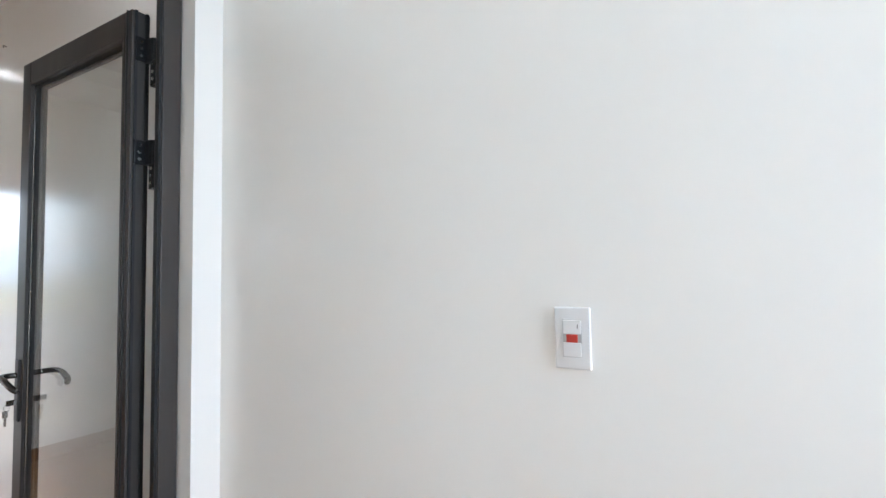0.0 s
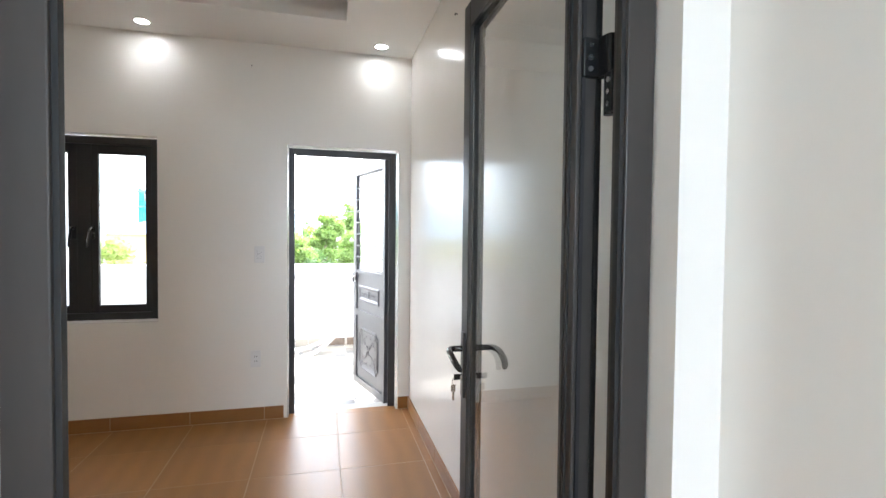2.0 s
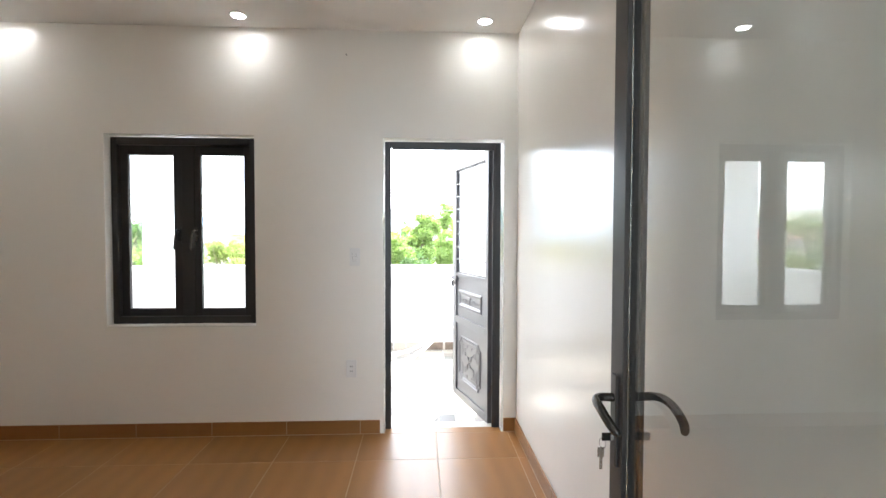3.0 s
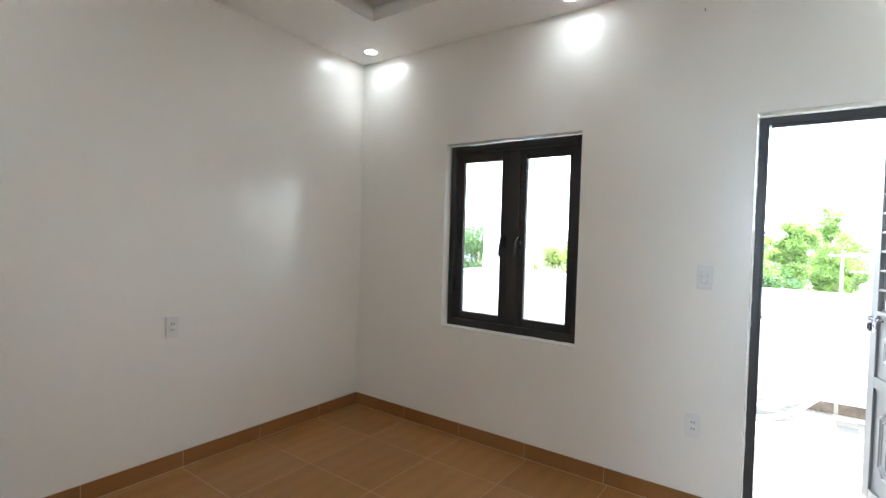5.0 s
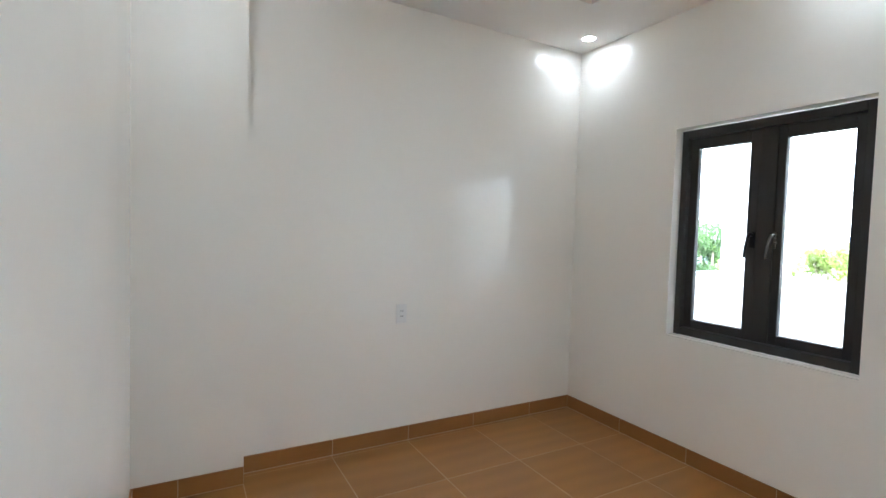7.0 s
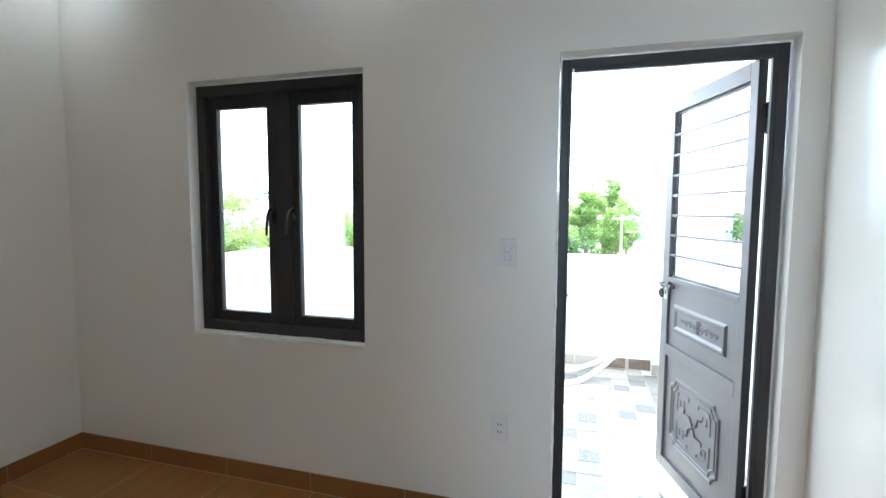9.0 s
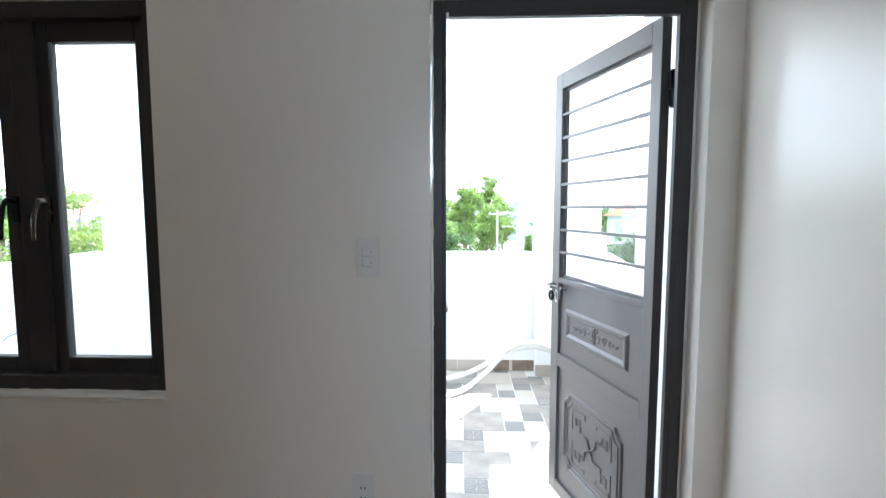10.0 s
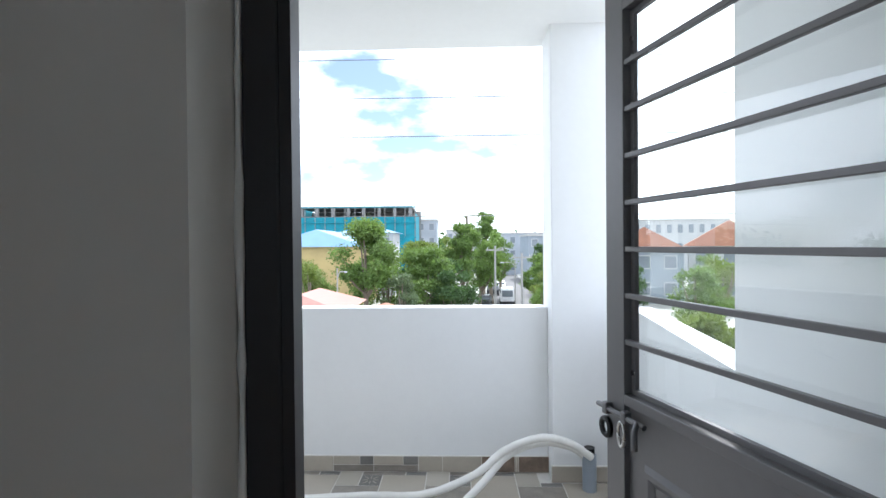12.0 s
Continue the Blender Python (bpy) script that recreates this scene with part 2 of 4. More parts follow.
structure("wall_west", boxes((XW - 0.12, XW, YH, WN, -0.3, 3.1)), M_WALL, "white satin painted side wall", "wall")
structure("wall_pier", boxes((XW, -3.385, YS, -2.446, -0.05, CEIL)), M_WALL, "white painted shallow pier on the wall", "wall")
structure("wall_south", boxes(
    (XW, -0.972, YH, YS, -0.3, 3.1), (-0.972, 0.010, YH, YS, 2.258, 3.1), (0.010, XE, YH, YS, -0.3, 3.1)),
    M_WALL, "white painted wall with the glazed door opening", "wall")
TX0, TX1, TY0, TY1, LIP = -2.88, -0.42, -2.42, -0.59, CEIL + 0.065   # tray opening; an open cove runs behind its lip
structure("ceiling", boxes(
    (XW, TX0, YS, WN, CEIL, LIP), (TX1, XE, YS, WN, CEIL, LIP), (TX0, TX1, TY1, WN, CEIL, LIP), (TX0, TX1, YS, TY0, CEIL, LIP),
    (XW, TX0 - 0.14, YS, WN, LIP, 3.0), (TX1 + 0.14, XE, YS, WN, LIP, 3.0), (TX0 - 0.14, TX1 + 0.14, TY1 + 0.14, WN, LIP, 3.0),
    (TX0 - 0.14, TX1 + 0.14, YS, TY0 - 0.14, LIP, 3.0), (TX0 - 0.14, TX1 + 0.14, TY0 - 0.14, TY1 + 0.14, LIP + 0.12, 3.0)), M_CEIL,
    "white plaster ceiling with a recessed rectangular tray", "ceiling")
structure("roof_slab", boxes((XW - 0.12, XE + 0.12, -7.0, 0.14, 3.1, 3.25)), M_OUT)
# landing in front of the door; west and south walls and the opening are unseen, assumed
structure("wall_landing_west", boxes((-2.2, -2.08, -7.0, YH, -0.3, 3.1)), M_WALL, "white painted landing wall", "wall")
structure("wall_landing_south", boxes(
    (-2.2, -0.95, -7.12, -7.0, -0.3, 3.1), (-0.01, XE + 0.12, -7.12, -7.0, -0.3, 3.1), (-0.95, -0.01, -7.12, -7.0, -0.3, 0.95), (-0.95, -0.01, -7.12, -7.0, 2.45, 3.1)),
    M_WALL, "unseen white painted landing wall with an added light opening", "wall")
structure("ceiling_landing", boxes((-2.08, XE, -7.0, YH, 2.78, 2.97)), M_CEIL, "white plaster landing ceiling", "ceiling")


# ---- glazed inner door ----
def ragged_bead(bm, p, q, r, seed):
    """An uneven line of filler along a frame."""
    rnd = random.Random(seed)
    p, q = Vector(p), Vector(q)
    n = max(4, int((q - p).length / 0.03))
    pts = [p.lerp(q, k / n) + Vector((rnd.gauss(0, r * 0.22), rnd.gauss(0, r * 0.22), rnd.gauss(0, r * 0.22))) for k in range(n + 1)]
    add_tube(bm, pts, [r * rnd.uniform(0.55, 1.25) for k in range(n + 1)], 6)


def glazed_door():
    door = thing("door_1", pose(0, 0, 0), "dark brown aluminium door with clear glass, standing open", "door", kind="structure")
    frame_parts = (("frame_jamb", (-0.050, 0.006, -3.025, -2.982, 0, 2.252)), ("frame_jamb", (-0.968, -0.908, -3.025, -2.982, 0, 2.252)),
                   ("frame_head", (-0.908, -0.050, -3.025, -2.982, 2.188, 2.252)))
    for n, r in frame_parts:
        part(n, boxes(r, bevel=0.003), M_ALU, door)
    part("door_stop", boxes((-0.058, -0.050, -3.018, -3.004, 0, 2.188), (-0.908, -0.900, -3.018, -3.004, 0, 2.188),
                            (-0.900, -0.058, -3.018, -3.004, 2.180, 2.188)), M_RUBBER, door)
    x0, x1, y0, y1, z0, z1 = -0.088, -0.034, -2.922, -2.155, 0.012, 2.157
    leaf = part("leaf", boxes((x0, x1, y0, y0 + 0.038, z0, z1), (x0, x1, y1 - 0.064, y1, z0, z1),
                              (x0, x1, y0 + 0.038, y1 - 0.064, z1 - 0.080, z1), (x0, x1, y0 + 0.038, y1 - 0.064, z0, z0 + 0.11), bevel=0.003),
                M_ALU, door, "dark brown aluminium door leaf frame")
    gy0, gy1, gz0, gz1 = y0 + 0.038, y1 - 0.064, z0 + 0.11, z1 - 0.08
    for s, xa in ((1, x0 - 0.002), (-1, x1 - 0.010)):
        part("glazing_bead", boxes((xa, xa + 0.012, gy0, gy0 + 0.012, gz0, gz1), (xa, xa + 0.012, gy1 - 0.012, gy1, gz0, gz1),
                                   (xa, xa + 0.012, gy0 + 0.012, gy1 - 0.012, gz1 - 0.012, gz1), (xa, xa + 0.012, gy0 + 0.012, gy1 - 0.012, gz0, gz0 + 0.012),
                                   bevel=0.002), M_ALU, leaf)
    pane = part("glass_pane", boxes((-0.074, -0.068, gy0 + 0.004, gy1 - 0.004, gz0 + 0.004, gz1 - 0.004)), M_GLASS, leaf, "clear glass pane")
    pane.visible_shadow = False
    part("edge_seal", boxes((x0 + 0.008, x0 + 0.016, y0 - 0.004, y0, z0, z1), (x1 - 0.014, x1 - 0.006, y0 - 0.004, y0, z0, z1),
                            (x0 - 0.003, x0, y0 + 0.02, y0 + 0.026, z0, z1)), M_RUBBER, leaf)
    for z in (2.0, 1.68, 0.25):
        bm = boxes((-0.080, -0.040, -2.932, -2.9215, z, z + 0.075), (-0.052, -0.040, -2.984, -2.962, z - 0.075, z), bevel=0.003)
        add_cyl(bm, (-0.036, -2.952, z - 0.075), (-0.036, -2.952, z + 0.075), 0.011)
        add_box(bm, -0.048, -0.030, -2.952, -2.926, z, z + 0.075)
        hinge = part("hinge", bm, M_BLACK, door, "black hinge with three screws")
        for k in range(3):
            bs = bmesh.new()
            add_cyl(bs, (-0.066, -2.931, z + 0.015 + 0.022 * k), (-0.066, -2.935, z + 0.015 + 0.022 * k), 0.005)
            part("screw", bs, M_CHROME, hinge)
            bs = bmesh.new()
            add_cyl(bs, (-0.051, -2.972, z - 0.06 + 0.022 * k), (-0.0545, -2.972, z - 0.06 + 0.022 * k), 0.005)
            part("screw", bs, M_CHROME, hinge)
    yl = -2.195
    for s, xf in ((-1, x0), (1, x1)):
        plate = part("lock_plate", boxes((min(xf, xf + s * 0.009), max(xf, xf + s * 0.009), yl - 0.016, yl + 0.016, 0.818, 1.042), bevel=0.003), M_ALU, leaf)
        bm = bmesh.new()
        pts = smooth_path([(xf + s * 0.008, yl, 0.985), (xf + s * 0.04, yl, 0.986), (xf + s * 0.058, yl - 0.018, 0.985), (xf + s * 0.062, yl - 0.06, 0.978),
                           (xf + s * 0.058, yl - 0.105, 0.960), (xf + s * 0.048, yl - 0.128, 0.945)])
        add_tube(bm, pts, [0.0105] * (len(pts) - 6) + [0.010, 0.0098, 0.0095, 0.009, 0.008, 0.005], 10)
        part("lever_handle", bm, M_HANDLE, plate, "dark bronze curved lever handle")
        bm = bmesh.new()
        add_cyl(bm, (xf, yl, 0.888), (xf + s * 0.014, yl, 0.888), 0.009)
        part("lock_cylinder", bm, M_CHROME, plate)
    bm = boxes((x0 - 0.036, x0 - 0.014, yl - 0.0015, yl + 0.0015, 0.878, 0.898), bevel=0.001)
    part("key", bm, M_HANDLE, leaf, "small key in the lock")
    bm = bmesh.new()
    add_tube(bm, [(x0 - 0.034 + 0.008 * math.cos(a), yl + 0.004 * math.sin(a), 0.872 + 0.011 * math.sin(a)) for a in np.linspace(0, 6.2, 16)], 0.001, 5)
    add_box(bm, x0 - 0.046, x0 - 0.030, yl - 0.001, yl + 0.001, 0.838, 0.862)
    add_box(bm, x0 - 0.041, x0 - 0.034, yl - 0.001, yl + 0.001, 0.808, 0.838)
    part("key", bm, M_CHROME, leaf, "spare steel key hanging from a ring")
    part("knob", boxes((x1 + 0.014, x1 + 0.034, yl - 0.005, yl + 0.005, 0.878, 0.898), bevel=0.002), M_CHROME, leaf)


glazed_door()


# ---- casement window ----
def casement_window():
    win = thing("window_1", pose(0, 0, 0), "two-sash casement window in dark brown aluminium", "window", kind="structure")
    x0, x1, z0, z1 = -2.648, -1.692, 0.761, 2.028
    part("window_frame", boxes((x0, x0 + 0.04, 0, 0.09, z0, z1), (x1 - 0.04, x1, 0, 0.09, z0, z1),
                               (x0 + 0.04, x1 - 0.04, 0, 0.09, z1 - 0.05, z1), (x0 + 0.04, x1 - 0.04, 0, 0.09, z0, z0 + 0.05), bevel=0.003), M_ALU_WIN, win)
    xm = (x0 + x1) / 2
    za, zb = z0 + 0.045, z1 - 0.045
    for a, p, q, b, hx, s in ((x0 + 0.034, -2.560, -2.258, xm + 0.005, xm - 0.050, -1), (xm + 0.006, -2.075, -1.784, x1 - 0.034, xm + 0.062, 1)):
        y0, y1, p0, p1 = 0.040, 0.078, 0.862, 1.916
        sash = part("sash", boxes((a, p, y0, y1, za, zb), (q, b, y0, y1, za, zb), (p, q, y0, y1, p1, zb), (p, q, y0, y1, za, p0), bevel=0.004), M_ALU_WIN, win)
        pane = part("glass_pane", boxes((p - 0.004, q + 0.004, 0.055, 0.061, p0 - 0.004, p1 + 0.004)), M_GLASS, sash, "clear glass pane")
        pane.visible_shadow = False
        bm = boxes((hx - 0.012, hx + 0.012, 0.030, 0.041, 1.325, 1.415), bevel=0.003)
        pts = smooth_path([(hx, 0.036, 1.395), (hx, 0.006, 1.400), (hx - 0.004, -0.006, 1.378), (hx - 0.012, -0.009, 1.325), (hx - 0.018, -0.006, 1.270)])
        add_tube(bm, pts, [0.0105 - 0.004 * k / (len(pts) - 1) for k in range(len(pts))], 8)
        # left handle is coloured black for its silhouette against the bright pane
        part("window_handle", bm, M_HANDLE if s > 0 else M_BLACK, sash, "curved window lever handle")
    part("astragal", boxes((xm - 0.030, xm + 0.058, 0.028, 0.0395, za + 0.004, zb - 0.004), bevel=0.004), M_ALU_WIN, win)
    for n, (p, q) in enumerate((((-2.652, 0.0, 0.76), (-2.652, 0.0, 2.03)), ((-1.688, 0.0, 0.76), (-1.688, 0.0, 2.03)), ((-2.65, 0.0, 2.033), (-1.69, 0.0, 2.033)), ((-2.65, -0.002, 0.762), (-1.69, -0.002, 0.762)))):
        bm = bmesh.new()
        ragged_bead(bm, p, q, 0.003, 40 + n)
        part("filler_bead", bm, M_REVEAL, win, "uneven white filler along the frame")
    part("window_sill", boxes((-2.66, -1.68, WN + 0.004, 0.0, 0.752, 0.7605), bevel=0.002), M_REVEAL, win, "white plastered sill")


casement_window()


# ---- steel terrace door ----
def scroll(bm, cx, cz, r, turns, start, s, y):
    pts = []
    for k in range(22):
        u = k / 21
        rr = r * (1 - 0.8 * u)
        a = start + s * turns * 2 * math.pi * u
        pts.append((cx + rr * math.cos(a), y, cz + rr * math.sin(a)))
    add_tube(bm, [(x, y - 0.0025, z) for x, y, z in pts], [0.0055 - 0.0025 * k / 21 for k in range(22)], 6)


def raised_ring(bm, ring, y, w, h):
    """A pressed ridge along a closed outline in the plane y: two slopes and a flat crest."""
    cx, cz = sum(p[0] for p in ring) / len(ring), sum(p[1] for p in ring) / len(ring)
    loops = []
    for d, rise in ((0.0, 0.0), (0.32 * w, h), (0.62 * w, h), (w, 0.001)):
        loops.append([bm.verts.new((x - math.copysign(d, x - cx), y + rise, z - math.copysign(d, z - cz))) for x, z in ring])
    n = len(ring)
    for a, b in zip(loops, loops[1:]):
        for k in range(n):
            bm.faces.new((a[k], a[(k + 1) % n], b[(k + 1) % n], b[k]))


def steel_door():
    door = thing("door_2", pose(0, 0, 0), "grey-brown painted steel terrace door with bars, standing ajar", "door", kind="structure")
    for n, r in (("frame_jamb", (-0.812, -0.780, 0.018, 0.073, -0.02, 2.02)), ("frame_jamb", (-0.040, 0.0, 0.018, 0.073, -0.02, 2.02)),
                 ("frame_head", (-0.780, -0.040, 0.018, 0.073, 1.982, 2.02))):
        part(n, boxes(r, bevel=0.003), M_IRON_DK, door)
    part("frame_rebate", boxes((-0.780, -0.770, 0.018, 0.04, -0.02, 1.982), (-0.054, -0.040, 0.018, 0.04, -0.02, 1.982),
                               (-0.762, -0.054, 0.018, 0.04, 1.968, 1.982)), M_IRON_DK, door)
    part("threshold", boxes((-0.818, 0.012, WN + 0.005, 0.14, -0.06, -0.002)), M_GROUT_W, door, "pale stone threshold")
    part("strike", boxes((-0.779, -0.765, 0.043, 0.052, 1.03, 1.06), bevel=0.002), M_CHROME, door)
    for n, (p, q) in enumerate((((-0.814, 0.018, 0.0), (-0.814, 0.018, 2.02)), ((0.004, 0.018, 0.0), (0.004, 0.018, 2.02)), ((-0.812, 0.018, 2.024), (0.004, 0.018, 2.024)))):
        bm = bmesh.new()
        ragged_bead(bm, p, q, 0.0035, 30 + n)
        part("filler_bead", bm, M_REVEAL, door, "uneven white filler along the frame")
    leaf = new("leaf")
    leaf.parent = door
    leaf.matrix_basis = pose(-0.079, 0.082, 0, 0, 0, 106.2)
    w, z0, z1, y0, y1 = 0.724, 0.0, 1.987, -0.036, 0.0
    gl0, gl1, gz0, gz1 = 0.050, 0.657, 1.052, 1.915
    part("stile", boxes((0, gl0, y0, y1, z0, z1), bevel=0.002), M_IRON, leaf)
    part("stile", boxes((gl1, w, y0, y1, z0, z1), bevel=0.002), M_IRON, leaf)
    part("top_rail", boxes((gl0, gl1, y0, y1, gz1, z1), bevel=0.002), M_IRON, leaf)
    part("lock_rail", boxes((gl0, gl1, y0, y1, 1.028, gz0), bevel=0.002), M_IRON, leaf)
    part("mid_rail", boxes((gl0, gl1, y0, y1, 0.628, 0.690), bevel=0.002), M_IRON, leaf)
    part("bottom_rail", boxes((gl0, gl1, y0, y1, z0, 0.062), bevel=0.002), M_IRON, leaf)
    pane = part("glass_pane", boxes((gl0 + 0.002, gl1 - 0.002, -0.036, -0.031, gz0 + 0.002, gz1 - 0.002)), M_GLASS, leaf, "clear glass pane behind the bars")
    pane.visible_shadow = False
    part("glazing_bead", boxes((gl0, gl0 + 0.012, -0.031, -0.02, gz0, gz1), (gl1 - 0.012, gl1, -0.031, -0.02, gz0, gz1),
                               (gl0 + 0.012, gl1 - 0.012, -0.031, -0.02, gz0, gz0 + 0.012), (gl0 + 0.012, gl1 - 0.012, -0.031, -0.02, gz1 - 0.012, gz1)), M_IRON, leaf)
    for k in range(7):
        z = 1.170 + 0.1047 * k
        part("bar", boxes((gl0, gl1, -0.016, -0.003, z - 0.006, z + 0.006), bevel=0.0015), M_IRON, leaf)
    # upper pressed panel
    upper = part("panel", boxes((gl0, gl1, -0.026, -0.014, 0.690, 1.028)), M_IRON, leaf, "pressed steel panel with scroll ornament")
    a0, a1, c0, c1 = 0.135, 0.605, 0.770, 0.915
    bm = bmesh.new()
    raised_ring(bm, [(a0, c0), (a1, c0), (a1, c1), (a0, c1)], -0.0138, 0.034, 0.009)
    part("moulding", bm, M_IRON, upper)
    bm = bmesh.new()
    xc, zc = (a0 + a1) / 2, (c0 + c1) / 2
    for s in (-1, 1):
        scroll(bm, xc + s * 0.028, zc, 0.027, 1.4, math.pi / 2, s, -0.013)
        scroll(bm, xc + s * 0.080, zc + 0.004, 0.018, 1.3, -math.pi / 2, -s, -0.013)
        scroll(bm, xc + s * 0.117, zc - 0.004, 0.013, 1.3, math.pi / 2, s, -0.013)
        add_tube(bm, smooth_path([(xc + s * 0.128, -0.013, zc + 0.004), (xc + s * 0.15, -0.013, zc - 0.008), (xc + s * 0.168, -0.013, zc + 0.003)]),
                 0.004, 6)
        add_tube(bm, smooth_path([(xc + s * 0.004, -0.013, zc - 0.03), (xc + s * 0.008, -0.013, zc), (xc + s * 0.003, -0.013, zc + 0.034)]), 0.0045, 6)
    part("scroll_ornament", bm, M_IRON, upper)
    # lower pressed panel
    lower = part("panel", boxes((gl0, gl1, -0.026, -0.014, 0.062, 0.628)), M_IRON, leaf, "pressed steel panel with fretwork ornament")
    a0, a1, c0, c1, n = 0.150, 0.600, 0.160, 0.535, 0.045
    for d, wd, hh in ((0.0, 0.018, 0.008), (0.026, 0.010, 0.005)):
        b0, b1, e0, e1 = a0 + d, a1 - d, c0 + d, c1 - d
        ring = [(b0 + n, e0), (b1 - n, e0), (b1 - n * 0.8, e0 + n * 0.45), (b1 - n * 0.45, e0 + n * 0.8), (b1, e0 + n), (b1, e1 - n), (b1 - n * 0.45, e1 - n * 0.8),
                (b1 - n * 0.8, e1 - n * 0.45), (b1 - n, e1), (b0 + n, e1), (b0 + n * 0.8, e1 - n * 0.45), (b0 + n * 0.45, e1 - n * 0.8), (b0, e1 - n), (b0, e0 + n),
                (b0 + n * 0.45, e0 + n * 0.8), (b0 + n * 0.8, e0 + n * 0.45)]
        bm = bmesh.new()
        raised_ring(bm, ring, -0.0138, wd, hh)
        part("moulding", bm, M_IRON, lower)
    xc, zc = (a0 + a1) / 2, (c0 + c1) / 2
    bm = bmesh.new()
    for sx in (-1, 1):
        for sz in (-1, 1):
            def seg(u0, v0, u1, v1):
                xs, zs = sorted((xc + sx * u0, xc + sx * u1)), sorted((zc + sz * v0, zc + sz * v1))
                add_box(bm, xs[0] - 0.003, xs[1] + 0.003, -0.0145, -0.0105, zs[0] - 0.003, zs[1] + 0.003, bevel=0.0015)
            seg(0.045, 0.128, 0.140, 0.128)
            seg(0.150, 0.118, 0.150, 0.030)
            seg(0.140, 0.128, 0.140, 0.110)
            seg(0.085, 0.095, 0.120, 0.095)
            seg(0.120, 0.095, 0.120, 0.060)
            seg(0.085, 0.060, 0.108, 0.060)
            seg(0.085, 0.095, 0.085, 0.072)
            seg(0.045, 0.128, 0.045, 0.112)
    part("fretwork", bm, M_IRON, lower)
    bm = bmesh.new()
    for k in range(4):
        a = math.pi / 2 * k + 0.5
        tip = Vector((xc + 0.095 * math.cos(a), 0, zc + 0.075 * math.sin(a)))
        side = Vector((math.cos(a + 1.2), 0, math.sin(a + 1.2)))
        mid = Vector((xc, 0, zc)) + 0.045 * Vector((math.cos(a + 0.5), 0, math.sin(a + 0.5)))
        add_tube(bm, [(xc, -0.012, zc), (mid.x, -0.010, mid.z), (tip.x, -0.0135, tip.z)], [0.003, 0.006, 0.002], 6)
        add_tube(bm, [(tip.x, -0.0125, tip.z), (tip.x + 0.03 * side.x, -0.0135, tip.z + 0.03 * side.z)], 0.0045, 6)
    part("pinwheel_ornament", bm, M_IRON, lower)
    # bolt, hasp and hinges
    bm = bmesh.new()
    add_cyl(bm, (0.745, 0.010, 1.006), (0.575, 0.010, 1.006), 0.006)
    pts = smooth_path([(0.60, 0.010, 1.006), (0.585, 0.022, 1.006), (0.575, 0.034, 0.996), (0.572, 0.036, 0.963)])
    add_tube(bm, pts, 0.0065, 8)
    bolt = part("sliding_bolt", bm, M_IRON, leaf, "steel sliding bolt with a bent grip")
    part("bolt_keeper", boxes((0.700, 0.718, 0, 0.018, 0.992, 1.020), (0.630, 0.648, 0, 0.018, 0.992, 1.020), bevel=0.003), M_IRON, leaf)
    bm = bmesh.new()
    ring = [(0.648 + 0.011 * math.cos(a), 0.014, 0.966 + 0.028 * math.sin(a)) for a in np.linspace(0, 2 * math.pi, 20)]
    add_tube(bm, ring, 0.004, 6)
    part("hasp", bm, M_CHROME, leaf)
    bm = bmesh.new()
    add_tube(bm, [(0.722 + 0.017 * math.cos(a), 0.004, 0.956 + 0.020 * math.sin(a)) for a in np.linspace(0, 2 * math.pi, 20)], 0.007, 6)
    part("padlock_eye", bm, M_BLACK, leaf)
    for z in (1.76, 0.22):
        bm = bmesh.new()
        add_cyl(bm, (-0.012, -0.04, z - 0.06), (-0.012, -0.04, z + 0.06), 0.010)
        add_box(bm, -0.016, 0.004, -0.040, -0.024, z, z + 0.055)
        add_box(bm, -0.020, -0.004, -0.072, -0.030, z - 0.055, z)
        part("hinge", bm, M_IRON_DK, leaf)
    for z in (1.85, 1.10):
        bm = bmesh.new()
        add_cyl(bm, (gl1 - 0.006, -0.0195, z), (gl1 - 0.006, -0.0175, z), 0.006)
        part("screw", bm, M_CHROME, leaf)


steel_door()


